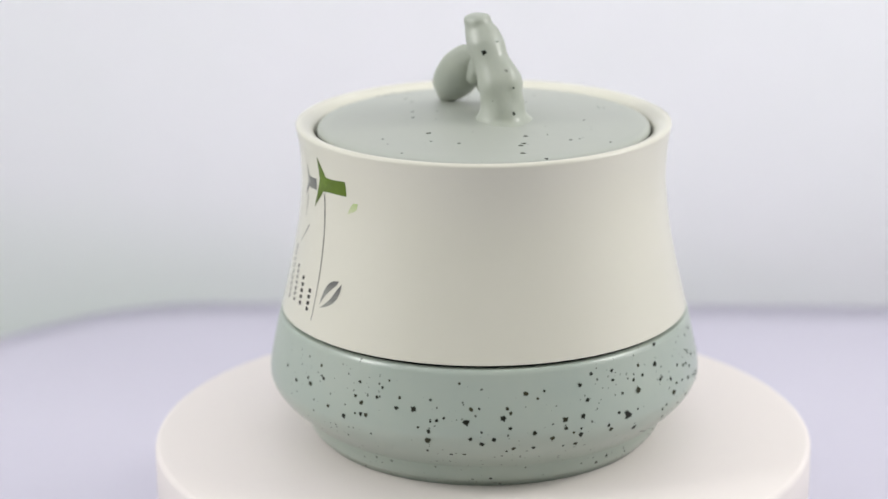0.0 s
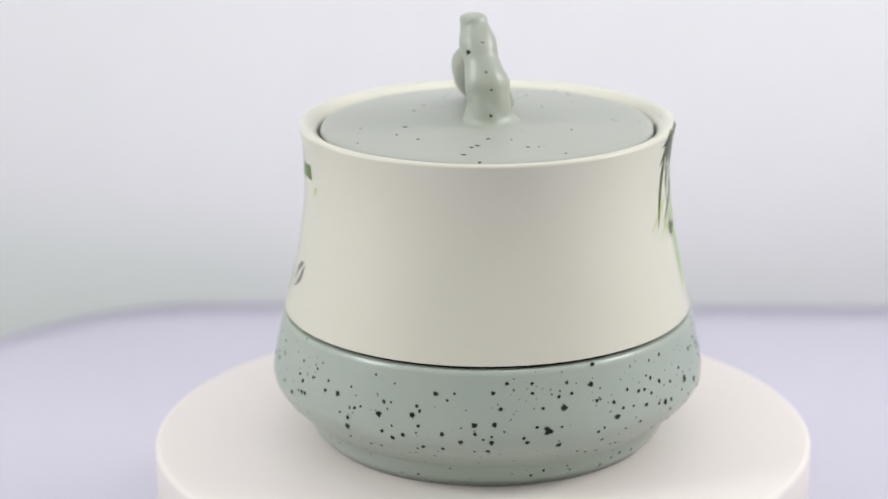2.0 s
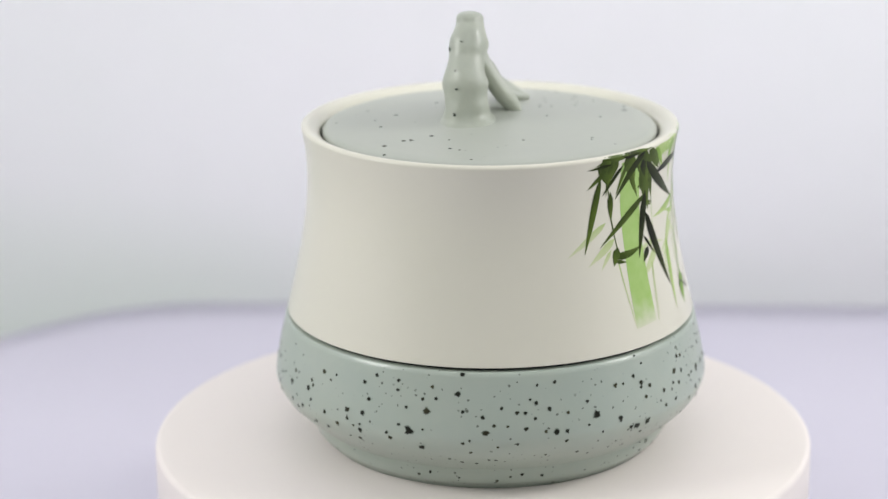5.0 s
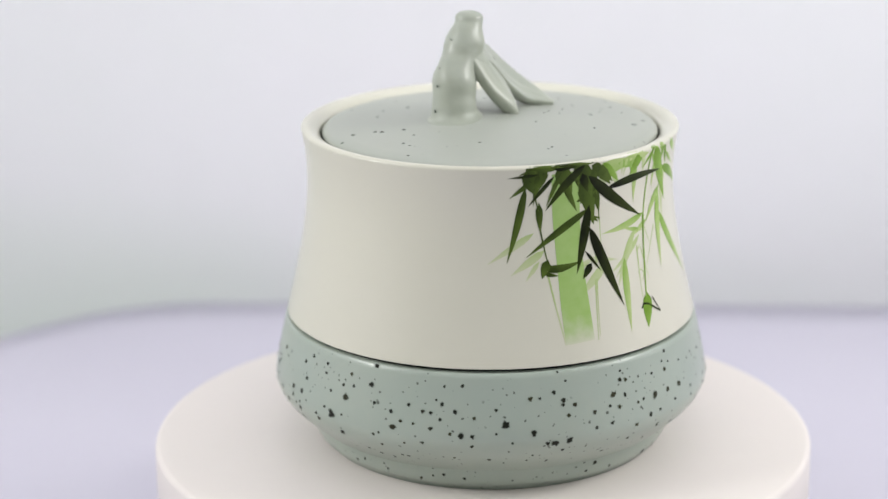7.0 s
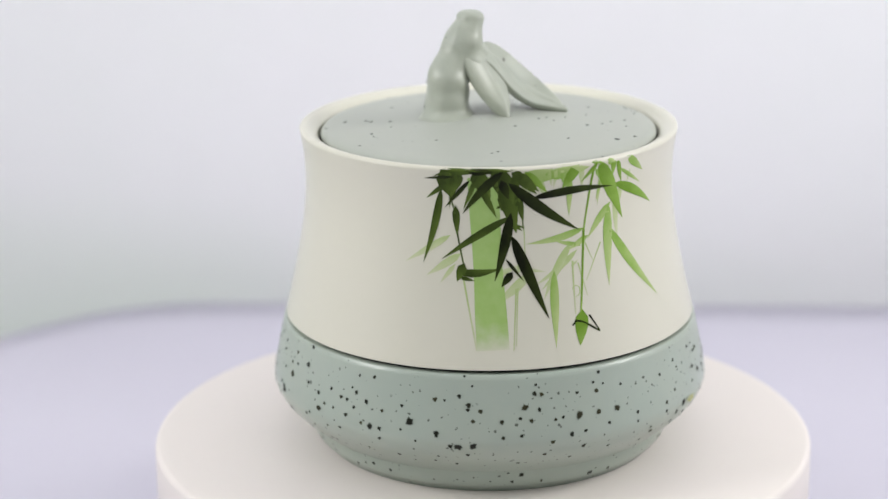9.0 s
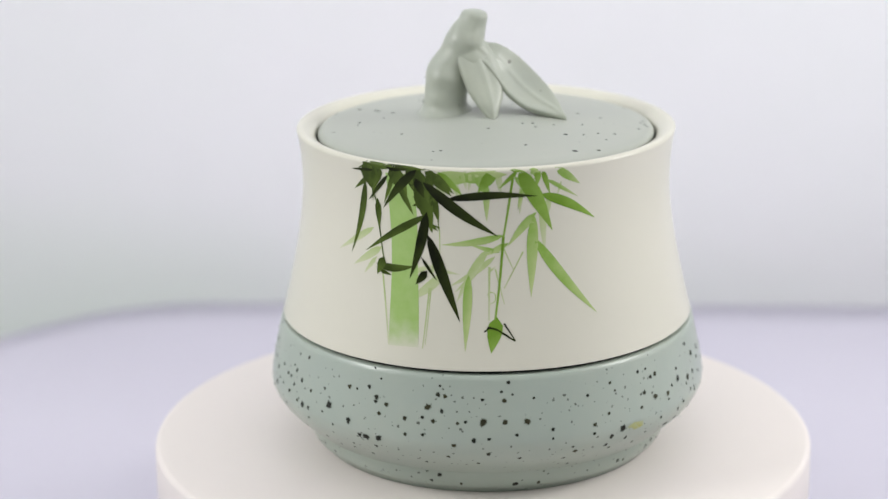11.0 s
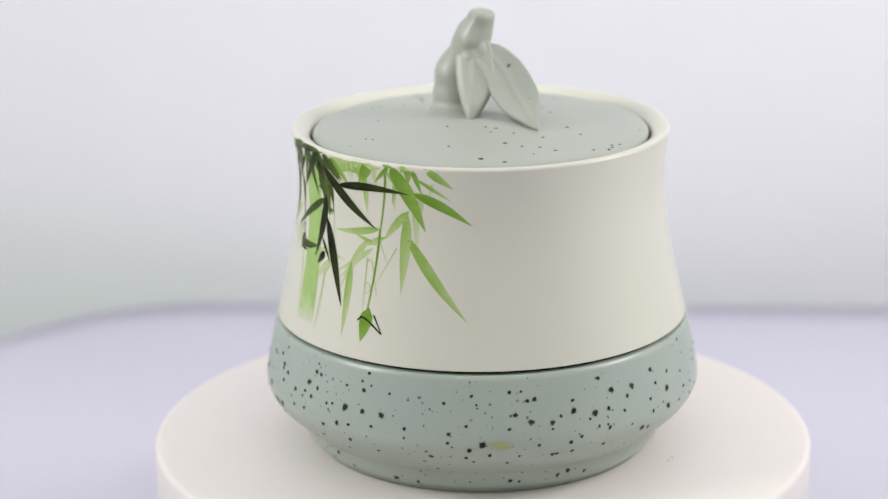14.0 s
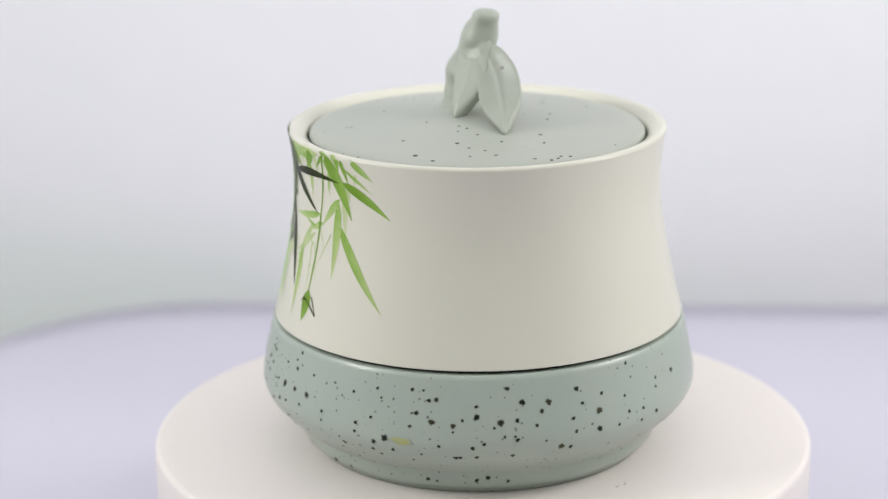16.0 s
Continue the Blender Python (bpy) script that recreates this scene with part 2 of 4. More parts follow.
def spline(points, n):
    """Catmull-Rom through tuples of any length, n steps between two of them."""
    out = []
    pts = [np.array(p, float) for p in points]
    pts = [2 * pts[0] - pts[1]] + pts + [2 * pts[-1] - pts[-2]]
    for i in range(1, len(pts) - 2):
        a, b, c, d = pts[i - 1:i + 3]
        for k in range(n):
            u = k / n
            out.append(0.5 * (2 * b + (c - a) * u + (2 * a - 5 * b + 4 * c - d) * u * u + (3 * b - a - 3 * c + d) * u ** 3))
    out.append(pts[-2])
    return out


# ---- the setting ----
TABLE = -0.090 * S


def edge(x):
    """How far back the table's far edge lies at x: it is skewed a little and rounds off at one corner."""
    return 0.270 - 0.030 * x - 0.023 * (max(0.0, -0.108 - x) / 0.055) ** 2


def table():
    bm = bmesh.new()
    xs, ys = np.linspace(-0.26, 0.36, 63), np.linspace(0, 1, 40)
    place = lambda x, v: -0.75 + v * (edge(x) + 0.75)
    grid = [[bm.verts.new((x, place(x, y), TABLE + 0.0008 * noise.noise((x * 9, place(x, y) * 9, 3)))) for x in xs] for y in ys]
    for a, b in zip(grid, grid[1:]):
        for k in range(len(xs) - 1):
            bm.faces.new((a[k], a[k + 1], b[k + 1], b[k]))
    low = bmesh.ops.extrude_face_region(bm, geom=bm.faces[:])
    bmesh.ops.translate(bm, vec=(0, 0, -0.445), verts=[v for v in low["geom"] if isinstance(v, bmesh.types.BMVert)])
    bmesh.ops.recalc_face_normals(bm, faces=bm.faces)
    return tagged(part("table_surface", bm, CLOTH), "pale lavender cloth draped over the table under the turntable", "table surface", kind="structure")


def sheet(name, corners, mat, label, thick=0.004):
    bm = bmesh.new()
    bm.faces.new([bm.verts.new(c) for c in corners])
    bm.normal_update()
    n = bm.faces[:][0].normal * thick
    ext = bmesh.ops.extrude_face_region(bm, geom=bm.faces[:])
    bmesh.ops.translate(bm, vec=n, verts=[v for v in ext["geom"] if isinstance(v, bmesh.types.BMVert)])
    bmesh.ops.recalc_face_normals(bm, faces=bm.faces)
    return tagged(part(name, bm, mat, smooth=False), label, "tent wall", kind="structure")


def backdrop():
    bm = bmesh.new()
    xs, hs = np.linspace(-0.62, 0.62, 63), np.linspace(-0.50, 0.62, 40)
    rows = [[bm.verts.new((x, 0.320 + 0.0015 * noise.noise((x * 7, h * 5, 0)), h)) for x in xs] for h in hs]
    for a, b in zip(rows, rows[1:]):
        for k in range(len(xs) - 1):
            bm.faces.new((a[k], a[k + 1], b[k + 1], b[k]))
    back = bmesh.ops.extrude_face_region(bm, geom=bm.faces[:])
    bmesh.ops.translate(bm, vec=(0, 0.003, 0), verts=[v for v in back["geom"] if isinstance(v, bmesh.types.BMVert)])
    bmesh.ops.recalc_face_normals(bm, faces=bm.faces)
    return tagged(part("backdrop", bm, BACKDROP), "smooth pale grey-white fabric backdrop behind the turntable", "backdrop", kind="structure")


table()
backdrop()
sheet("wall_west", [(-0.40, -0.32, -0.5), (-0.40, 0.45, -0.5), (-0.40, 0.45, 0.46), (-0.40, -0.32, 0.46)], TENT, "white fabric side wall of the light tent")
sheet("wall_east", [(0.40, -0.32, -0.5), (0.40, -0.32, 0.46), (0.40, 0.45, 0.46), (0.40, 0.45, -0.5)], TENT, "white fabric side wall of the light tent")
sheet("ceiling", [(-0.40, -0.32, 0.462), (-0.40, 0.45, 0.462), (0.40, 0.45, 0.462), (0.40, -0.32, 0.462)], TENT, "white fabric roof of the light tent")
# out of view below the table, added only for its green bounce light
sheet("bounce_floor", [(-1.2, -1.4, -0.504), (-1.2, 0.8, -0.504), (1.2, 0.8, -0.504), (1.2, -1.4, -0.504)], GREEN_BOUNCE, "unseen green sheet added below the table to bounce green light")


# ---- the turntable ----
def turntable():
    thing = new("turntable")
    thing.location = (0, 0, TABLE)
    tagged(thing, "round white plastic display turntable turning under the jar", "turntable")
    drop = -TABLE
    R, low = 0.1547 * S, -0.036 * S
    bevel = [(R - 0.0016 * (1 - math.sin(a)), -0.0016 * (1 - math.cos(a))) for a in np.linspace(0, math.pi / 2, 6)]
    disc = part("platter", lathe([(0, 0), (R * 0.3, 0), (R * 0.7, 0), (R - 0.004, 0)] + bevel + [(R, low + 0.001), (R - 0.001, low), (R * 0.5, low), (0, low)], 200),
                PLATTER, thing, "thick round off-white platter with a soft edge")
    disc.location = (0, 0, drop)
    part("drum", lathe([(0, drop + low - 0.0012), (R * 0.80, drop + low - 0.0012), (R * 0.84, drop + low - 0.004), (R * 0.86, 0.004), (R * 0.84, 0.0), (0, 0.0)], 96), PLATTER, thing, "white housing below the platter")
    bm = bmesh.new()                                   # a small scuff on the platter
    for k in range(5):
        a, r = radians(139 + 0.9 * k + 0.5 * math.sin(5 * k)), 0.0955 * S + 0.0008 * math.sin(3 * k)
        bmesh.ops.create_icosphere(bm, subdivisions=1, radius=0.00018 + 0.00010 * (k % 2), matrix=Matrix.Translation((r * math.cos(a), r * math.sin(a), 0.0)) @ Matrix.Diagonal((1.6, 1, 0.35, 1)))
    part("scuff", bm, SPECK, disc, "tiny dark scuff")
    return thing, disc


# ---- the jar: heights in millimetres above the platter ----
BASE_PROFILE = [(76.0, 0.0), (77.6, 0.2), (78.2, 1.6), (79.2, 2.2), (81.9, 4.6), (83.6, 8.4), (84.3, 11.8), (91.4, 17.8), (97.2, 23.8), (100.3, 29.8), (100.4, 35.8), (98.3, 46.8), (95.3, 60.5)]
WALL_PROFILE = [(94.5, 62.7), (91.1, 76.8), (87.9, 91.8), (85.4, 106.8), (84.1, 119.8), (84.0, 129.8), (84.6, 138.8), (85.5, 144.8), (86.0, 147.6)]
WALL = [(r * S / 1000, h * S / 1000) for r, h in WALL_PROFILE]


def wall_radius(h):
    curve = WALL_CURVE + [(86.2 * S / 1000, 148.4 * S / 1000), (86.0 * S / 1000, 149.0 * S / 1000), (85.2 * S / 1000, 149.5 * S / 1000)]
    return float(np.interp(h, [q[1] for q in curve], [q[0] for q in curve]))


WALL_CURVE = [tuple(q) for q in spline(WALL, 8)]


def printed(body, colour, shape, turn_a, height_a, turn_b, height_b, width, bend):
    """A stroke of the printed decoration, laid on the wall from one place to another (degrees round, millimetres up)."""
    r_mid = wall_radius((height_a + height_b) / 2000)
    a, b = np.array((radians(turn_a) * r_mid, height_a / 1000)), np.array((radians(turn_b) * r_mid, height_b / 1000))
    way = b - a
    side = np.array((-way[1], way[0]))
    length = np.linalg.norm(way)
    side = side / length
    n = max(4, min(18, int(length / 0.0016)))
    half = width / 2000 * (1.04 if shape == "leaf" else 1.0)
    lift = {"dark": 0.00010, "olive": 0.00008, "green": 0.000065, "light": 0.00005, "stalk": 0.000038, "pale": 0.000024}.get(colour, 0.00005)
    across = max(1, math.ceil(half / 0.0008))
    lift += 0.00000008 * len(body.children)
    bm = bmesh.new()
    along = bm.verts.layers.float.new("along")
    rows = []
    for k in range(n + 1):
        u = k / n
        if shape == "leaf":
            w = half * max(0.03, (math.sin(math.pi * u ** 0.72) ** 0.85) * (1 - 0.25 * u))
        elif shape == "blade":
            w = half * (0.06 + 0.94 * u)
        elif shape == "line":
            w = half * (1 - 0.35 * u)
        else:
            w = half * (1 + 0.03 * math.sin(9 * u))
        mid = a + way * u + side * bend * length * math.sin(math.pi * u)
        row = []
        for s in range(-across, across + 1):
            x, h = mid + side * w * s / across
            h = min(h, 0.08668)
            r = wall_radius(h) + lift
            row.append(bm.verts.new((r * math.cos(x / r_mid), r * math.sin(x / r_mid), h)))
            row[-1][along] = 0.25 if shape == "band" else u + 0.22 * s / across
        rows.append(row)
    for p, q in zip(rows, rows[1:]):
        for k in range(2 * across):
            bm.faces.new((p[k], q[k], q[k + 1], p[k + 1]))
    bmesh.ops.recalc_face_normals(bm, faces=bm.faces)
    names = {"ink": "printed_glyph", "grey": "printed_stroke", "leaf_green": "printed_stroke", "stalk": "printed_stalk"}
    name = "printed_stem" if shape == "line" else names.get(colour, "printed_leaf")
    return part(name, bm, PRINTS[colour], body)


def speck_on(base, turn, height, size, name="speck", mat=None, stretch=1.0):
    """An iron speck in the base's glaze, a flat blister with an uneven rim."""
    curve = [tuple(q) for rows in (BASE_PROFILE[3:7], BASE_PROFILE[6:]) for q in spline([(r * S / 1000, h * S / 1000) for r, h in rows], 6)]
    r = float(np.interp(height / 1000, [c[1] for c in curve], [c[0] for c in curve]))
    up = float(np.interp(height / 1000 + 0.0006, [c[1] for c in curve], [c[0] for c in curve])) - r
    slope = math.atan2(-up, 0.0006)
    bm = bmesh.new()
    core = bm.verts.layers.float.new("core")
    hub = bm.verts.new((0.00007, 0, 0))
    hub[core] = 1.0
    arms = [random.uniform(0.62, 1.18) for _ in range(10)]
    rings = []
    for share, lift, depth in ((0.62, 0.00005, 0.8), (1.15, -0.00003, 0.0)):
        ring = []
        for k, arm in enumerate(arms):
            a, q = math.tau * k / 10, 0.88 * size / 1000 * arm * share
            v = bm.verts.new((lift, stretch * q * math.cos(a), q * math.sin(a)))
            v[core] = depth
            ring.append(v)
        rings.append(ring)
    for k in range(10):
        j = (k + 1) % 10
        bm.faces.new((hub, rings[0][k], rings[0][j]))
        bm.faces.new((rings[0][k], rings[1][k], rings[1][j], rings[0][j]))
    ob = part(name, bm, mat or SPECK, base)
    ob.matrix_basis = pose(0, 0, 0, 0, 0, turn) @ Matrix.Translation((r + 0.00010 + (0.00006 if stretch > 2 else 0), 0, height / 1000)) @ Matrix.Rotation(-slope, 4, "Y")
    return ob


def tube(points, steps=28, n=6, wob=0.0, bm=None):
    """A closed limb through rows of (x, y, z, radius)."""
    rows = spline(points, n)
    bm = bm or bmesh.new()
    rings = []
    for i, q in enumerate(rows):
        way = Vector(rows[min(i + 1, len(rows) - 1)][:3]) - Vector(rows[max(i - 1, 0)][:3])
        x = way.cross(Vector((0, 1, 0))).normalized()
        y = way.cross(x).normalized()
        ring = []
        for k in range(steps):
            a = math.tau * k / steps
            r = q[3] * (1 + wob * noise.noise((math.cos(a) * 1.2, math.sin(a) * 1.2, i * 0.13)))
            ring.append(bm.verts.new(Vector(q[:3]) + x * r * math.cos(a) + y * r * math.sin(a)))
        rings.append(ring)
    for p, q in zip(rings, rings[1:]):
        for k in range(steps):
            j = (k + 1) % steps
            bm.faces.new((p[k], p[j], q[j], q[k]))
    bm.faces.new(rings[0])
    bm.faces.new(rings[-1])
    bmesh.ops.recalc_face_normals(bm, faces=bm.faces)
    return bm


def clay_leaf(points, side, cup, thick):
    """A modelled leaf along rows of (x, y, z, half width): cupped, with a raised midrib and a rounded edge."""
    rows = spline(points, 7)
    bm = bmesh.new()
    m = 8
    top, low = [], []
    for i, q in enumerate(rows):
        c, w = Vector(q[:3]), max(q[3], 0.0004)
        way = Vector(rows[min(i + 1, len(rows) - 1)][:3]) - Vector(rows[max(i - 1, 0)][:3])
        s = (Vector(side) - way * (Vector(side).dot(way) / way.dot(way))).normalized()
        n = way.cross(s).normalized()
        if n.z < 0:
            n = -n
        ta, tb = [], []
        for k in range(-m, m + 1):
            u = k / m
            place = c + s * w * u + n * (cup * w * (u * u - 0.35))
            t = thick * (1 - 0.55 * abs(u) ** 3) * min(1, 0.35 + w / 0.004)
            ta.append(bm.verts.new(place + n * (t * 0.5 + 0.0004 * math.exp(-(u / 0.12) ** 2))))
            tb.append(bm.verts.new(place - n * t * 0.5))
        top.append(ta)
        low.append(tb)
    for g in (top, low):
        for p, q in zip(g, g[1:]):
            for k in range(2 * m):
                bm.faces.new((p[k], p[k + 1], q[k + 1], q[k]))
    for k in (0, 2 * m):
        for i in range(len(rows) - 1):
            bm.faces.new((top[i][k], top[i + 1][k], low[i + 1][k], low[i][k]))
    for g in (0, -1):
        for k in range(2 * m):
            bm.faces.new((top[g][k], top[g][k + 1], low[g][k + 1], low[g][k]))
    bmesh.ops.recalc_face_normals(bm, faces=bm.faces)
    return bm


def soft_clay(ob, rounds):
    """Fuses a modelled piece into one skin and rounds its edges as glaze does."""
    fuse = ob.modifiers.new("fuse", "REMESH")
    fuse.mode, fuse.voxel_size, fuse.use_smooth_shade = "VOXEL", 0.00034, True
    soften = ob.modifiers.new("soften", "SMOOTH")
    soften.factor, soften.iterations = 0.5, rounds


def at(px, py, h, r):
    """A place on the lid's knob: px, py and r in 1/3850 of a survey unit, h in thousandths above the foot."""
    return (px * S / 3850, py * S / 3850, (h + 1.8) * S / 1000, r * S / 3850)


def tea_jar():
    jar = new("tea_jar")
    tagged(jar, "lidded ceramic tea jar, white wall with bamboo print, celadon base", "jar")
    mm = S / 1000
    ring, belly = ([(r * mm, h * mm) for r, h in rows] for rows in (BASE_PROFILE[3:7], BASE_PROFILE[6:]))
    shell = [tuple(q) for q in spline(ring, 6)] + [tuple(q) for q in spline(belly, 6)][1:]
    foot = [(r * mm, h * mm) for r, h in BASE_PROFILE[:3]]
    base = part("base", lathe([(0, 0.0015), (70 * mm, 0.0015), (72 * mm, 0.0)] + foot + shell + [(94.7 * mm, 60.8 * mm), (92.5 * mm, 60.85 * mm), (88 * mm, 60.85 * mm)], 200),
                BASE_GLAZE, jar, "speckled grey-green celadon glazed base")
    part("seam", lathe([(89.0 * mm, 60.7 * mm), (91.6 * mm, 60.75 * mm), (91.6 * mm, 62.5 * mm), (89.0 * mm, 62.6 * mm)], 160), GAP, jar, "dark recessed seam between base and wall")
    lip = [(86.2, 148.4), (86.0, 149.0), (85.2, 149.5), (83.8, 149.6), (82.6, 149.3), (80.8, 148.4), (79.0, 147.2), (77.8, 145.8), (77.3, 143.5), (77.3, 139.0), (77.3, 120), (82, 95), (89, 70), (90, 62.7), (93.6, 62.4), (94.2, 62.45)]
    body = part("wall", lathe(WALL_CURVE + [(r * mm, h * mm) for r, h in lip] + [WALL_CURVE[0]], 200), WHITE_GLAZE, jar, "glossy ivory white wall with a flared rounded lip")
    prints(body)
    # lid: a shallow dome sunk inside the lip
    crown = [(0, 154.8), (10, 154.6), (20, 153.8), (32, 152.5), (45, 151.0), (58, 149.7), (68, 148.8), (73.5, 148.1), (75.6, 147.3), (76.4, 146.2), (76.6, 144.8), (76.0, 142.0), (70, 140), (0, 140)]
    lid = part("lid", lathe([(r * mm, h * mm) for r, h in crown], 180), LID_GLAZE, jar, "grey-green speckled lid with a bamboo-shaped knob")
    clay = tube([at(33, -64, 148.0, 62), at(33, -64, 150.8, 53), at(33, -64.5, 152.8, 45), at(32.5, -65, 155.5, 40), at(31.5, -65.5, 160, 37.5), at(30.5, -65, 164.5, 38), at(28.5, -64, 168.5, 38.5), at(22, -59.5, 173, 35), at(13, -53, 178, 31),
                 at(7, -47.5, 182, 32.5), at(2, -42.5, 185.8, 33.5), at(-4, -38, 189.8, 28.5), at(-8, -35, 193, 24.5), at(-10, -34, 195.6, 24), at(-10.5, -33.7, 197.2, 21), at(-10.7, -33.5, 198.1, 13), at(-10.7, -33.5, 198.3, 2)], 32, 5, 0.10)
    # the clay web where the leaves spring
    tube([at(11, -46, 177, 30), at(6, -28, 174.5, 26), at(6, -16, 171, 18)], 20, 5, 0.0, clay)
    tube([at(14, -54, 179, 27), at(5, -34, 178.5, 22), at(-1, -20, 175, 15)], 20, 5, 0.0, clay)
    tube([at(16, -54, 172, 26), at(9, -31, 171.5, 21), at(6, -16, 169, 12)], 20, 5, 0.0, clay)
    tube([at(4, -38, 184, 20), at(-7, -20, 179.5, 16), at(-18, -4, 174.5, 9)], 20, 5, 0.0, clay)
    tube([at(5, -34, 178, 26), at(-8, -13, 172, 20), at(-19, 4, 165.5, 13)], 20, 5, 0.0, clay)
    stalk = part("bamboo_stalk", clay, KNOB_GLAZE, lid, "knobbly modelled bamboo stalk with a cut top")
    soft_clay(stalk, 16)
    soft_clay(part("large_leaf", clay_leaf([at(0, -36, 181, 14), at(-10, -19, 178.5, 22), at(-25, -3, 175.5, 30), at(-40, 13, 170, 36), at(-51, 37, 163, 38.5), at(-62, 64, 157.4, 33), at(-68, 95, 153.6, 18), at(-71, 125, 150.6, 2)], (0.82, 0.15, -0.47), 0.36, 0.0034),
         KNOB_GLAZE, lid, "broad pointed leaf arching down to the lid"), 7)
    soft_clay(part("small_leaf", clay_leaf([at(5, -42, 185, 24), at(4, -27, 179, 33), at(6, -7, 170.8, 35), at(11, 10, 163.6, 31), at(20, 28, 156.8, 19), at(30, 45, 151.0, 3)], (0.9, -0.43, -0.1), 0.08, 0.0044),
         KNOB_GLAZE, lid, "small pointed leaf touching the lid"), 14)
    # iron specks in the lid's glaze: degrees round, millimetres from the centre, radius
    rise = [(r * mm, h * mm) for r, h in crown[:9]]
    for turn, away, size in [(18.6, 34.5, 0.35), (61.1, 29.4, 0.43), (76.9, 38.2, 0.78), (85.2, 40.8, 0.61), (90.3, 27, 0.61), (97.1, 30.3, 0.43), (98.1, 36.7, 0.35), (82.3, 14.5, 0.43), (91.3, 15.9, 0.43), (43.7, 15.7, 0.43), (101.3, 20.4, 0.43), (104.5, 32.4, 0.43), (108.4, 36.1, 0.61), (114.5, 26.2, 0.52), (141.8, 24.8, 0.61), (134.7, 30.5, 0.52), (177.7, 18.9, 0.61), (121.6, 40.5, 0.52), (126.6, 42.6, 0.52), (131.6, 41, 0.52), (134.7, 41.9, 0.52), (129.5, 42, 0.43), (157.6, 42.1, 0.35), (85.2, 18.5, 0.35), (-138.5, 34.6, 0.43), (-162.9, 19.5, 0.52), (-125, 25.2, 0.61), (-116.2, 30.3, 0.43), (-102, 30, 0.61), (-65.6, 26, 0.61), (-70.8, 31.1, 0.69), (-75, 38.1, 0.78), (-43.4, 33.9, 0.35), (-37.1, 40.7, 0.35), (-52.8, 27.1, 0.35), (-120.3, 40.8, 0.35), (-123.8, 24.7, 0.52), (-65, 26, 0.52), (-73.2, 32.4, 0.61), (-48, 33.3, 0.52), (-68.7, 42.9, 0.52), (-37, 40.6, 0.43), (-12, 27.1, 0.43), (90.1, 27.1, 0.61), (21.2, 33.5, 0.43)]:
        r = away / 1000
        h, out = (float(np.interp(q, [c[0] for c in rise], [c[1] for c in rise])) for q in (r, r + 0.001))
        blot = speck_on(lid, 0, 20, size, stretch=1.25)
        blot.matrix_basis = pose(0, 0, 0, 0, 0, turn) @ Matrix.Translation((r, 0, h + 0.00004)) @ Matrix.Rotation(math.atan2(h - out, 0.001) - math.pi / 2, 4, "Y")
    # iron specks fired into the stalk: height, degrees round, radius in millimetres
    for h, turn, size in ((186, -52, 0.85), (182.6, -100, 0.95), (177.4, -25, 0.5), (173.5, -86, 0.55), (167.5, -54, 0.45), (156, -60, 0.6)):
        x, y, z, r = (float(np.interp(h, [156, 168.5, 178, 185.8, 193], row)) for row in ((32, 28.5, 13, 2, -8), (-65, -64, -53, -42.5, -35), (156, 168.5, 178, 185.8, 193), (38.5, 37, 30, 32, 24)))
        blot = speck_on(lid, 0, 20, size)
        blot.matrix_basis = Matrix.Translation(at(x, y, z, r)[:3]) @ pose(0, 0, 0, 0, 0, turn) @ Matrix.Translation((at(0, 0, 0, r)[3] + 0.0004, 0, 0))
    specks(base)
    speck_on(base, 81.6, 18.15, 1.2, "ochre_stain", RUST, 2.7)
    return jar


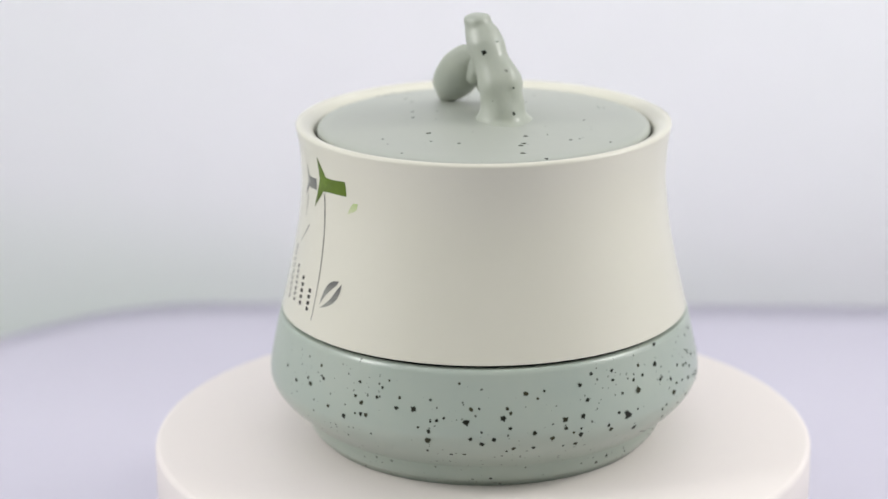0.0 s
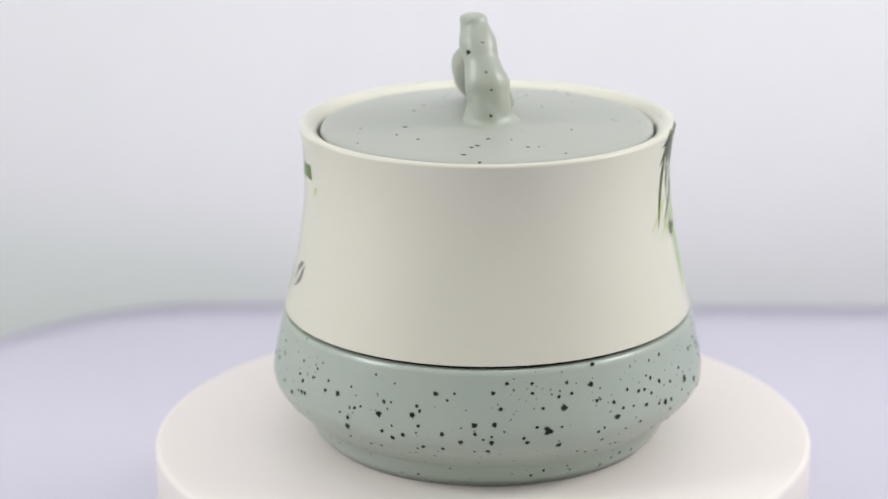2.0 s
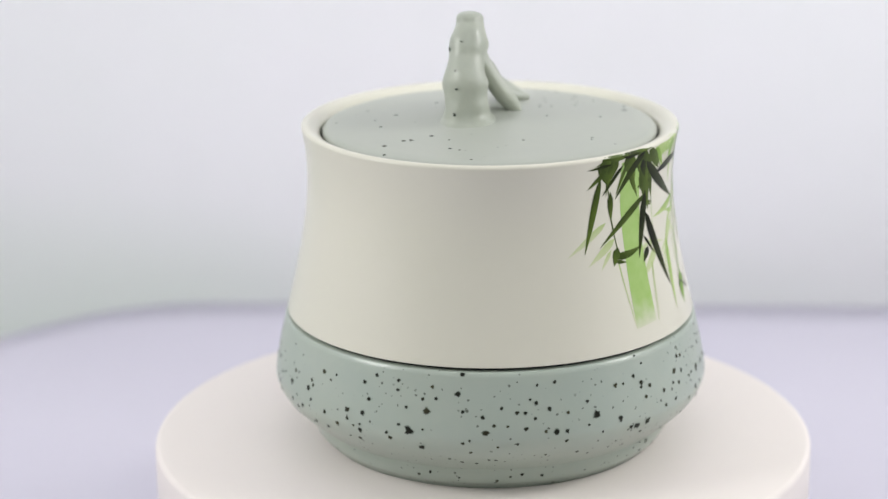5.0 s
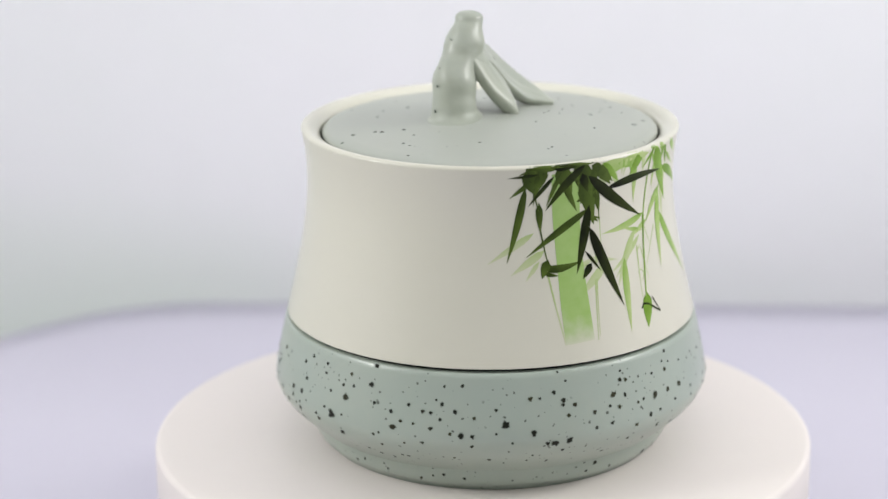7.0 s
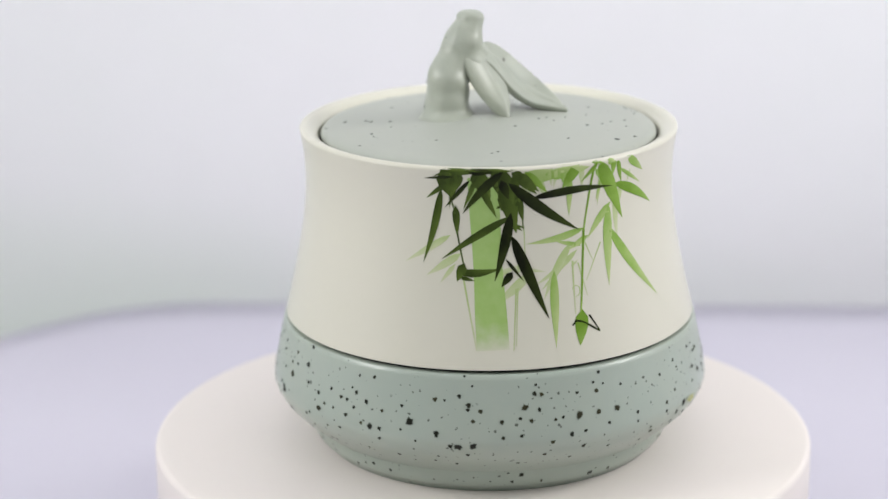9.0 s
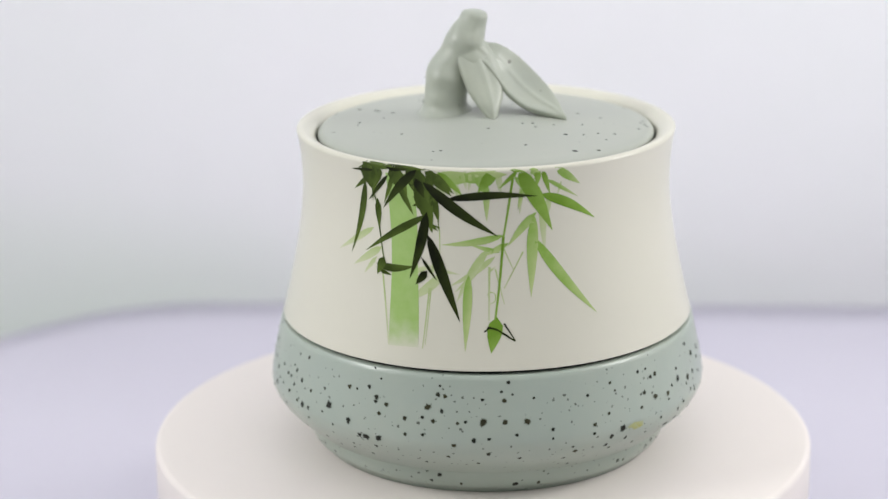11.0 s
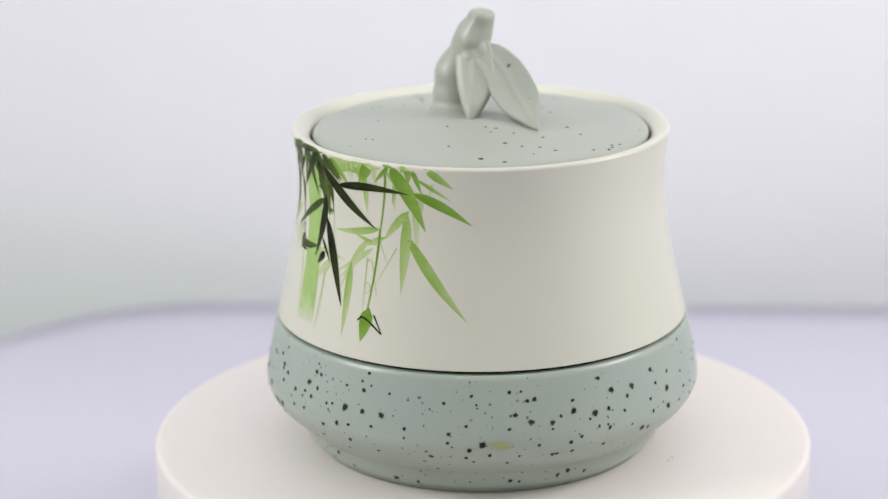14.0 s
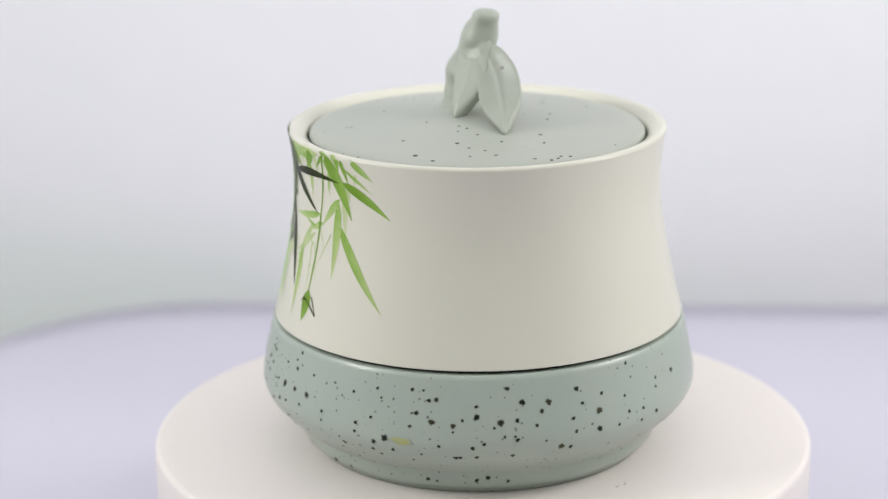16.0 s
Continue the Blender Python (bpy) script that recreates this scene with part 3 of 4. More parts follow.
def specks(base):
    """The larger iron specks, stretch by stretch round the base: degrees round, millimetres up, radius in millimetres."""
    for turn, height, size in [(-178.1, 4.6, 0.43), (-154.5, 26, 0.58), (-148.3, 23.9, 0.72), (-143.7, 31.4, 0.43), (-142.8, 26.1, 0.58), (-141.4, 24.9, 0.86), (-138, 30.5, 0.58), (-137.4, 28, 0.43), (-136.4, 27.5, 0.58), (-133.5, 21.1, 0.72), (-128, 14.1, 0.43), (-127.9, 19.8, 0.86), (-124.8, 25.7, 0.58), (-124.4, 21.3, 0.43), (-123.8, 29.4, 0.58), (-122.8, 24.4, 0.72), (-122.7, 21.5, 0.72), (-121.1, 21.5, 0.72), (-119.7, 16.6, 0.43), (-118.3, 26.5, 0.58), (-116.9, 29.1, 0.43), (-115.1, 31.2, 0.43), (-112.6, 24.6, 0.72), (-111.9, 27.3, 0.58), (-108, 24.9, 1.01), (-106.6, 20.5, 0.43), (-104.8, 13.7, 0.58), (-104.2, 17.2, 1.15)]:
        speck_on(base, turn, height, size)
    for turn, height, size in [(-103.9, 19.7, 0.72), (-103.7, 27.6, 0.43), (-103.5, 22.2, 0.43), (-101.9, 22.6, 0.58), (-100.1, 23.3, 0.43), (-98.7, 12.7, 0.58), (-96.4, 32, 0.43), (-95.2, 13, 0.58), (-94.5, 22.4, 1.15), (-93.4, 18.2, 0.72), (-93.3, 25.7, 0.72), (-91.3, 25.9, 0.43), (-90.7, 20, 0.43), (-90.6, 16.7, 0.86), (-88.2, 3.3, 0.58), (-87.7, 18.1, 0.72), (-85.3, 23.4, 1.01), (-84.4, 14.2, 0.43), (-84.2, 25.8, 0.58), (-83.6, 20.9, 0.58), (-83.5, 24.7, 0.58), (-82.7, 15, 0.72), (-79.4, 29.3, 0.86), (-77.6, 14.9, 0.58), (-77.5, 19.3, 0.72), (-76.4, 27.9, 0.43), (-74.6, 29.6, 0.43), (-72.9, 17.4, 0.72)]:
        speck_on(base, turn, height, size)
    for turn, height, size in [(-69.6, 14.5, 0.43), (-69.5, 21.9, 1.01), (-69.4, 19.7, 0.72), (-67.3, 18.2, 0.43), (-66.1, 14.6, 0.86), (-65.3, 17.3, 0.86), (-65.2, 19, 0.43), (-64.8, 29.9, 0.72), (-64.5, 22.1, 0.86), (-62.9, 25.9, 0.72), (-61.3, 32.2, 0.72), (-57.3, 18.4, 0.58), (-56.4, 17, 0.86), (-54.8, 29.5, 0.58), (-54.8, 31.9, 0.58), (-54, 21, 0.58), (-52.9, 3.9, 0.58), (-52.1, 25.6, 0.58), (-51.1, 19.8, 1.44), (-49.1, 5.1, 0.58), (-48, 15.4, 1.01), (-47.8, 28.1, 0.58), (-47.5, 20.5, 0.43), (-46.6, 25.2, 1.15), (-45.5, 31.3, 0.58), (-44.4, 28.5, 0.58), (-41.5, 11.6, 0.58), (-40.2, 4.1, 0.43)]:
        speck_on(base, turn, height, size)
    for turn, height, size in [(-38.9, 30, 0.86), (-38.3, 10.5, 0.58), (-37.7, 34.7, 0.72), (-37.5, 25.6, 0.58), (-37.4, 17.5, 0.58), (-35.7, 18.3, 0.43), (-35.6, 14.6, 0.58), (-34.4, 10, 0.58), (-32.5, 24.3, 0.72), (-31.7, 20.5, 1.15), (-31, 11.7, 0.58), (-29.7, 22.2, 0.58), (-29.2, 11.6, 0.58), (-28.7, 16.5, 0.43), (-28.6, 3.3, 0.58), (-27.8, 26.5, 0.58), (-26.3, 22.1, 0.43), (-24.6, 4.5, 0.43), (-24, 25.4, 0.72), (-23.8, 17.3, 0.58), (-21.8, 21.3, 0.72), (-21.8, 25.2, 0.58), (-21.1, 5.1, 0.58), (-20.5, 28.5, 0.43), (-19.4, 23.7, 0.58), (-19, 27.5, 0.72), (-18.6, 31.9, 0.43), (-16.8, 20.2, 0.58)]:
        speck_on(base, turn, height, size)
    for turn, height, size in [(-16.2, 12.9, 0.43), (-15.7, 25.8, 0.72), (-14.8, 4.4, 0.58), (-14.1, 19.8, 1.01), (-13.9, 32.3, 0.58), (-11.4, 17.1, 0.58), (-11.3, 19.8, 0.72), (-10.8, 24.4, 0.58), (-7.2, 12.5, 0.72), (-5.4, 26.5, 0.58), (-5.3, 20.5, 0.43), (-3.3, 11, 0.43), (-3, 22.9, 1.3), (-1.4, 18, 0.43), (2.7, 11.8, 0.43), (3.3, 28.9, 0.72), (3.9, 13.7, 0.43), (3.9, 20.5, 1.01), (5.8, 28.9, 0.43), (7.4, 17.3, 0.72), (8.3, 11, 0.58), (9.4, 17.2, 1.15), (9.5, 30.1, 0.72), (10.7, 35, 0.43), (11.6, 14.7, 0.58), (11.7, 26.7, 0.58), (11.8, 28, 0.86), (12.8, 32.6, 0.43)]:
        speck_on(base, turn, height, size)
    for turn, height, size in [(13.1, 17.6, 1.15), (13.1, 24, 0.72), (14.8, 26.5, 0.72), (20.2, 23.8, 0.72), (20.5, 19.8, 0.58), (22.7, 6.5, 0.43), (23.9, 3.8, 0.58), (24.7, 11.3, 0.58), (24.8, 24.5, 0.58), (25, 20.2, 0.58), (26, 27.2, 1.01), (26.5, 5.8, 0.72), (27.5, 23.8, 0.72), (28.6, 30.4, 0.72), (29, 32.6, 0.43), (29.7, 26.5, 0.72), (30.4, 30.1, 0.72), (31.2, 14.2, 0.58), (32.9, 17.9, 0.72), (33, 3.5, 0.58), (33.7, 23.6, 0.58), (35.7, 24, 0.58), (37.7, 19.4, 0.86), (38.7, 11.9, 0.58), (39.9, 29.5, 0.58), (40, 24, 1.3), (41.3, 15.5, 0.72), (41.5, 19.8, 0.58)]:
        speck_on(base, turn, height, size)
    for turn, height, size in [(44.7, 31.4, 0.43), (45.3, 29.2, 0.72), (45.4, 23.9, 0.86), (46.5, 33.7, 0.58), (47.5, 30.7, 0.43), (48.3, 20.7, 0.58), (49.3, 13.7, 0.58), (49.5, 3.3, 0.86), (50.9, 23.9, 1.01), (52.9, 29.6, 0.43), (56.8, 3.1, 0.72), (57.4, 19, 0.43), (57.5, 21.4, 0.58), (58.1, 6.5, 0.43), (61.6, 11.9, 0.58), (62.9, 15.8, 0.43), (63.9, 14.1, 0.86), (64.3, 8.7, 0.58), (67.3, 28.5, 0.58), (68.5, 18.7, 0.58), (68.7, 21, 0.72), (72.8, 14.2, 0.72), (73, 23.1, 0.58), (73.7, 16.7, 0.86), (74.3, 30.5, 0.58), (74.7, 12.7, 0.58), (75.6, 28.3, 0.43), (77.1, 18.4, 1.15)]:
        speck_on(base, turn, height, size)
    for turn, height, size in [(78.8, 15.1, 0.72), (83.5, 12, 0.58), (83.6, 22.2, 0.58), (83.8, 31.3, 0.58), (85.2, 25.6, 0.86), (85.3, 4.5, 0.72), (86.3, 14.5, 0.43), (86.8, 31.3, 0.43), (88.1, 4, 0.58), (88.3, 28.9, 0.72), (89.2, 23.7, 1.01), (90.2, 29.2, 0.72), (91.1, 17.5, 0.58), (94.6, 21.4, 0.43), (94.6, 23, 0.86), (95.1, 14, 0.86), (96.1, 14.1, 0.72), (96.9, 24.4, 0.58), (99.4, 17.2, 0.72), (100.2, 4.7, 0.72), (100.3, 25.2, 1.01), (100.3, 27.8, 0.58), (100.4, 14.2, 0.72), (102.2, 18.4, 0.58), (103.6, 5.6, 0.86), (104.7, 22.5, 0.43), (106.2, 23.7, 1.01), (107.3, 20.2, 0.58)]:
        speck_on(base, turn, height, size)
    for turn, height, size in [(108.1, 32.1, 0.72), (109.4, 14.6, 0.72), (109.7, 4.2, 0.72), (109.9, 20.1, 0.43), (110.4, 19.3, 0.72), (110.4, 24.1, 0.72), (111.9, 28.5, 1.01), (115.4, 22.6, 0.58), (116.8, 25.9, 0.72), (117.7, 18.4, 0.43), (118.8, 28, 1.01), (121.7, 16.2, 1.15), (124.4, 15.5, 0.72), (125.1, 23.1, 0.58), (125.7, 19.7, 0.58), (126.6, 30.2, 0.86), (127.9, 26.5, 0.58), (132.3, 19.2, 1.01), (132.6, 23.8, 1.01), (133.8, 28, 0.58), (138.5, 18.9, 0.58), (141.1, 25.8, 0.58), (142, 21.6, 0.58), (142.9, 33.7, 0.58), (146.4, 18.1, 0.58), (147.2, 21.1, 0.58), (152.4, 18.9, 0.72), (153.2, 25.1, 0.58)]:
        speck_on(base, turn, height, size)
    for turn, height, size in [(153.7, 27.3, 0.58), (162, 27, 0.86)]:
        speck_on(base, turn, height, size)


def prints(body):
    printed(body, "stalk", "band", 15.4, 84.5, 18.2, 41.2, 7.40, 0)
    printed(body, "light", "leaf", 25.3, 83.9, 40.6, 84.9, 3.95, 0)
    printed(body, "light", "leaf", 33.4, 84.6, 47.1, 85.4, 3.91, 0)
    printed(body, "olive", "leaf", 3.9, 85.9, 15.2, 85.9, 2.10, 0)
    printed(body, "olive", "leaf", 10.4, 86.1, 23.9, 86.1, 1.84, 0)
    printed(body, "dark", "leaf", 11.4, 85.8, 18.6, 86.0, 1.95, 0)
    printed(body, "olive", "leaf", 3.3, 86.2, 7.1, 84.5, 2.18, 0)
    printed(body, "dark", "leaf", 7.1, 84.5, -1.6, 83.8, 0.90, 0)
    printed(body, "olive", "leaf", 5.9, 86.1, 1.2, 84.4, 0.72, 0)
    printed(body, "olive", "leaf", 6.7, 83.6, -1.1, 78.6, 1.55, 0)
    printed(body, "olive", "leaf", 4.6, 86.4, 6.7, 78.9, 5.86, 0)
    printed(body, "olive", "leaf", 9.1, 86.4, 6.2, 79.4, 3.32, 0)
    printed(body, "dark", "leaf", 11.9, 83.8, 4.3, 76.3, 1.25, 0)
    printed(body, "olive", "leaf", 6.5, 82.6, 5.8, 76.2, 0.85, 0)
    printed(body, "olive", "leaf", 3.5, 81.2, -2.0, 62.1, 2.14, 0.02)
    printed(body, "olive", "line", 6.0, 79.6, 7.5, 74.7, 0.42, 0)
    printed(body, "olive", "leaf", 7.5, 77.2, 8.0, 69.3, 2.03, 0)
    printed(body, "olive", "line", 8.0, 69.9, 10.1, 61.2, 0.43, 0)
    printed(body, "dark", "leaf", 21.2, 86.0, 9.6, 75.0, 2.42, -0.03)
    printed(body, "olive", "leaf", 13.9, 84.7, 9.8, 76.0, 1.39, 0)
    printed(body, "olive", "leaf", 14.5, 82.3, 19.5, 73.9, 1.83, 0)
    printed(body, "olive", "leaf", 12.9, 86.4, 17.7, 79.0, 4.54, 0)
    printed(body, "olive", "leaf", 19.3, 86.4, 24.2, 77.1, 5.55, 0)
    printed(body, "olive", "leaf", 21.2, 83.7, 25.2, 69.9, 4.72, 0)
    printed(body, "olive", "leaf", 18.0, 86.4, 19.9, 80.2, 1.66, 0)
    printed(body, "olive", "leaf", 25.2, 80.3, 27.2, 72.7, 2.23, 0)
    printed(body, "dark", "leaf", 20.6, 83.7, 22.9, 78.7, 2.49, 0)
    printed(body, "dark", "leaf", 22.8, 82.8, 44.4, 69.4, 3.08, -0.03)
    printed(body, "dark", "leaf", 29.8, 78.7, 55.9, 79.3, 2.28, 0.04)
    printed(body, "olive", "leaf", 23.4, 86.4, 31.1, 79.6, 3.06, 0)
    printed(body, "olive", "leaf", 23.9, 84.9, 26.2, 77.4, 2.22, 0)
    printed(body, "olive", "line", 26.5, 78.8, 27.2, 70.8, 0.42, 0)
    printed(body, "olive", "line", 25.2, 71.9, 27.5, 71.2, 0.57, 0)
    printed(body, "olive", "line", 19.9, 79.0, 20.9, 75.8, 0.56, 0)
    printed(body, "olive", "leaf", 19.3, 76.4, 21.6, 77.2, 0.73, 0)
    printed(body, "olive", "leaf", 24.0, 72.4, 26.9, 70.4, 0.98, 0)
    printed(body, "pale", "line", 27.4, 70.8, 27.7, 61.5, 0.35, 0)
    printed(body, "dark", "leaf", 23.6, 75.1, 18.8, 58.1, 2.81, 0.02)
    printed(body, "olive", "leaf", 23.6, 74.2, 3.5, 63.3, 2.10, -0.02)
    printed(body, "dark", "leaf", 23.8, 69.2, 33.8, 48.2, 3.09, 0)
    printed(body, "dark", "leaf", 21.9, 63.6, 27.0, 57.9, 0.93, 0)
    printed(body, "dark", "leaf", 23.9, 60.3, 20.7, 56.7, 2.12, 0)
    printed(body, "green", "leaf", 27.4, 85.8, 34.3, 79.9, 2.15, 0)
    printed(body, "olive", "leaf", 25.2, 85.7, 31.8, 80.2, 2.37, 0)
    printed(body, "green", "leaf", 43.6, 86.4, 38.7, 80.6, 3.31, 0)
    printed(body, "light", "leaf", 38.4, 86.4, 41.0, 79.7, 2.69, 0)
    printed(body, "light", "leaf", 41.1, 83.4, 41.2, 73.2, 1.86, 0)
    printed(body, "pale", "leaf", 34.8, 86.1, 35.4, 81.3, 1.37, 0)
    printed(body, "pale", "leaf", 37.1, 86.2, 36.0, 80.8, 1.16, 0)
    printed(body, "green", "line", 48.9, 86.4, 46.0, 69.0, 0.69, 0.01)
    printed(body, "green", "line", 46.0, 69.3, 43.2, 47.7, 0.71, 0.01)
    printed(body, "green", "leaf", 50.3, 86.4, 44.6, 81.5, 1.27, 0)
    printed(body, "green", "leaf", 47.8, 86.4, 52.2, 85.9, 0.91, 0)
    printed(body, "light", "leaf", 49.0, 84.9, 53.1, 80.0, 1.29, 0)
    printed(body, "green", "leaf", 50.3, 86.4, 60.6, 70.2, 4.18, 0.02)
    printed(body, "green", "leaf", 57.0, 79.8, 74.6, 71.9, 2.69, 0.04)
    printed(body, "green", "leaf", 57.0, 86.4, 59.8, 79.4, 1.52, 0)
    printed(body, "green", "leaf", 55.7, 86.4, 55.9, 82.2, 1.93, 0)
    printed(body, "light", "leaf", 53.2, 86.4, 57.0, 84.8, 1.94, 0)
    printed(body, "light", "leaf", 58.3, 83.6, 68.6, 78.1, 1.14, 0)
    printed(body, "light", "leaf", 60.9, 86.4, 69.2, 81.3, 2.24, 0)
    printed(body, "pale", "leaf", 63.1, 82.7, 61.9, 78.7, 0.72, 0)
    printed(body, "light", "leaf", 55.7, 75.1, 47.2, 66.8, 2.25, -0.02)
    printed(body, "light", "leaf", 55.0, 74.2, 54.1, 71.7, 1.96, 0)
    printed(body, "pale", "leaf", 51.4, 83.4, 50.8, 74.8, 1.25, 0)
    printed(body, "pale", "leaf", 53.4, 80.0, 55.1, 76.0, 1.11, 0)
    printed(body, "light", "leaf", 46.2, 69.6, 28.0, 67.0, 1.97, 0.03)
    printed(body, "light", "leaf", 55.0, 74.2, 53.6, 54.1, 3.07, 0)
    printed(body, "light", "leaf", 55.0, 68.5, 73.1, 48.1, 2.93, -0.02)
    printed(body, "pale", "leaf", 57.3, 79.2, 58.2, 64.1, 1.95, 0)
    printed(body, "light", "leaf", 44.9, 65.3, 36.5, 67.2, 1.29, 0)
    printed(body, "light", "leaf", 47.5, 67.6, 40.6, 64.6, 1.68, 0)
    printed(body, "pale", "leaf", 41.6, 66.3, 32.6, 52.8, 2.28, -0.03)
    printed(body, "pale", "leaf", 43.6, 64.4, 30.0, 56.5, 1.67, 0.03)
    printed(body, "light", "leaf", 36.0, 59.8, 35.3, 41.0, 2.52, 0)
    printed(body, "pale", "leaf", 39.0, 61.1, 32.1, 55.3, 1.27, 0)
    printed(body, "pale", "line", 41.9, 61.8, 41.7, 48.6, 0.57, 0)
    printed(body, "pale", "leaf", 41.3, 60.4, 43.9, 61.9, 0.69, 0)
    printed(body, "pale", "line", 41.3, 54.8, 43.4, 55.2, 0.42, 0.3)
    printed(body, "pale", "line", 43.4, 55.2, 41.9, 52.6, 0.42, 0.3)
    printed(body, "pale", "line", 43.6, 61.2, 46.0, 52.6, 0.43, 0)
    printed(body, "pale", "line", 51.7, 65.3, 46.0, 56.4, 0.42, 0)
    printed(body, "pale", "line", 45.9, 66.6, 48.8, 60.9, 0.42, 0)
    printed(body, "dark", "line", 40.4, 45.9, 42.1, 47.1, 0.42, 0)
    printed(body, "dark", "line", 41.2, 46.9, 45.6, 45.3, 0.56, 0.1)
    printed(body, "dark", "line", 45.3, 45.6, 48.7, 43.5, 0.56, 0)
    printed(body, "dark", "line", 45.8, 47.9, 48.7, 43.6, 0.42, 0)
    printed(body, "green", "leaf", 43.9, 49.4, 42.2, 40.8, 4.12, 0)
    printed(body, "pale", "leaf", 27.0, 82.7, 29.5, 76.8, 2.31, 0)
    printed(body, "pale", "leaf", 31.4, 83.6, 34.2, 78.3, 1.93, 0)
    printed(body, "pale", "leaf", 53.5, 86.4, 51.5, 80.0, 2.22, 0)
    printed(body, "pale", "leaf", 44.3, 86.4, 45.3, 79.9, 1.70, 0)
    printed(body, "light", "leaf", 51.9, 82.2, 50.2, 76.0, 1.25, 0)
    printed(body, "pale", "leaf", 59.6, 79.8, 59.0, 73.0, 1.68, 0)
    printed(body, "pale", "line", 17.6, 66.0, 17.7, 58.1, 0.54, 0)
    printed(body, "pale", "line", 9.8, 59.2, 13.9, 41.1, 0.54, 0)
    printed(body, "pale", "line", 24.8, 56.1, 23.7, 41.1, 0.46, 0)
    printed(body, "olive", "leaf", 10.1, 62.5, 8.1, 57.9, 2.68, 0)
    printed(body, "olive", "leaf", 7.7, 60.3, 20.5, 61.2, 2.13, -0.06)
    printed(body, "olive", "leaf", 8.8, 59.0, 13.1, 58.2, 1.08, 0)
    printed(body, "pale", "leaf", 6.0, 69.4, -7.6, 61.9, 1.86, 0)
    printed(body, "pale", "leaf", 9.2, 64.9, -0.9, 59.0, 2.16, 0)
    printed(body, "pale", "leaf", 7.5, 62.2, 3.3, 57.4, 1.30, 0)
    printed(body, "pale", "leaf", 17.3, 58.8, 26.3, 62.0, 1.51, 0)
    printed(body, "pale", "leaf", 26.4, 60.9, 33.6, 59.8, 1.00, 0)
    printed(body, "pale", "leaf", 29.0, 59.8, 18.5, 52.2, 2.62, 0.02)
    printed(body, "pale", "leaf", 26.6, 63.5, 25.1, 59.0, 1.42, 0)
    printed(body, "pale", "line", 25.3, 56.2, 24.4, 42.1, 0.35, 0)
    printed(body, "pale", "leaf", -130.8, 73.3, -135.2, 70.0, 2.02, 0)
    printed(body, "leaf_green", "blade", -150.2, 82.4, -147.4, 76.2, 4.20, 0)
    printed(body, "leaf_green", "blade", -153.6, 68.8, -147.2, 76.9, 3.91, 0)
    printed(body, "leaf_green", "band", -148.1, 75.7, -135.7, 76.4, 3.77, 0)
    printed(body, "grey", "blade", -159.6, 78.7, -158.6, 74.3, 1.80, 0)
    printed(body, "grey", "blade", -162.6, 70.2, -158.0, 74.7, 1.80, 0)
    printed(body, "grey", "band", -158.6, 74.4, -152.2, 74.7, 3.00, 0)
    printed(body, "grey", "line", -147.2, 73.2, -146.5, 40.0, 0.50, 0.02)
    printed(body, "grey", "line", -160.1, 70.2, -161.2, 64.5, 0.50, 0)
    printed(body, "grey", "line", -157.2, 62.8, -163.6, 57.1, 0.50, 0)
    printed(body, "grey", "leaf", -136.4, 52.3, -143.7, 45.0, 2.00, -0.12)
    printed(body, "grey", "leaf", -135.1, 51.7, -143.4, 44.2, 1.80, 0.12)
    printed(body, "ink", "band", -150.1, 47.5, -150.1, 46.5, 1.31, 0)
    printed(body, "ink", "band", -150.2, 45.9, -150.1, 44.9, 1.31, 0)
    printed(body, "ink", "band", -150.0, 44.3, -150.0, 43.3, 1.35, 0)
    printed(body, "ink", "band", -149.9, 42.7, -149.9, 41.8, 1.35, 0)
    printed(body, "ink", "band", -155.8, 49.6, -155.7, 48.6, 1.35, 0)
    printed(body, "ink", "band", -155.6, 48.0, -155.5, 46.9, 1.35, 0)
    printed(body, "ink", "band", -155.4, 46.3, -155.3, 45.3, 1.35, 0)
    printed(body, "ink", "band", -155.3, 44.7, -155.1, 43.7, 1.32, 0)
    printed(body, "ink", "band", -155.1, 43.1, -154.8, 42.1, 1.27, 0)
    printed(body, "grey", "band", -161.6, 51.4, -161.4, 50.4, 1.35, 0)
    printed(body, "grey", "band", -161.3, 50.0, -161.1, 49.0, 1.35, 0)
    printed(body, "grey", "band", -161.1, 48.5, -161.0, 47.6, 1.35, 0)
    printed(body, "grey", "band", -160.8, 47.1, -160.7, 46.2, 1.35, 0)
    printed(body, "grey", "band", -160.6, 45.7, -160.5, 44.7, 1.35, 0)
    printed(body, "grey", "band", -160.4, 44.2, -160.2, 43.4, 1.35, 0)
    printed(body, "grey", "band", -160.1, 42.8, -159.8, 41.9, 1.35, 0)
    printed(body, "grey", "band", -166.8, 55.3, -167.4, 54.1, 1.35, 0)
    printed(body, "grey", "band", -167.8, 53.3, -167.7, 52.4, 1.35, 0)
    printed(body, "grey", "band", -167.5, 51.7, -167.3, 50.8, 1.35, 0)
    printed(body, "grey", "band", -167.2, 50.2, -167.0, 49.2, 1.35, 0)
    printed(body, "grey", "band", -166.9, 48.6, -166.6, 47.6, 1.35, 0)
    printed(body, "grey", "band", -166.5, 47.0, -166.3, 46.0, 1.35, 0)
    printed(body, "grey", "band", -166.1, 45.5, -166.0, 44.4, 1.35, 0)
    printed(body, "grey", "band", -165.8, 44.0, -165.5, 42.9, 1.35, 0)
    printed(body, "grey", "band", -165.3, 42.5, -165.0, 41.4, 1.35, 0)


THE_TURNTABLE, THE_PLATTER = turntable()
THE_JAR = tea_jar()


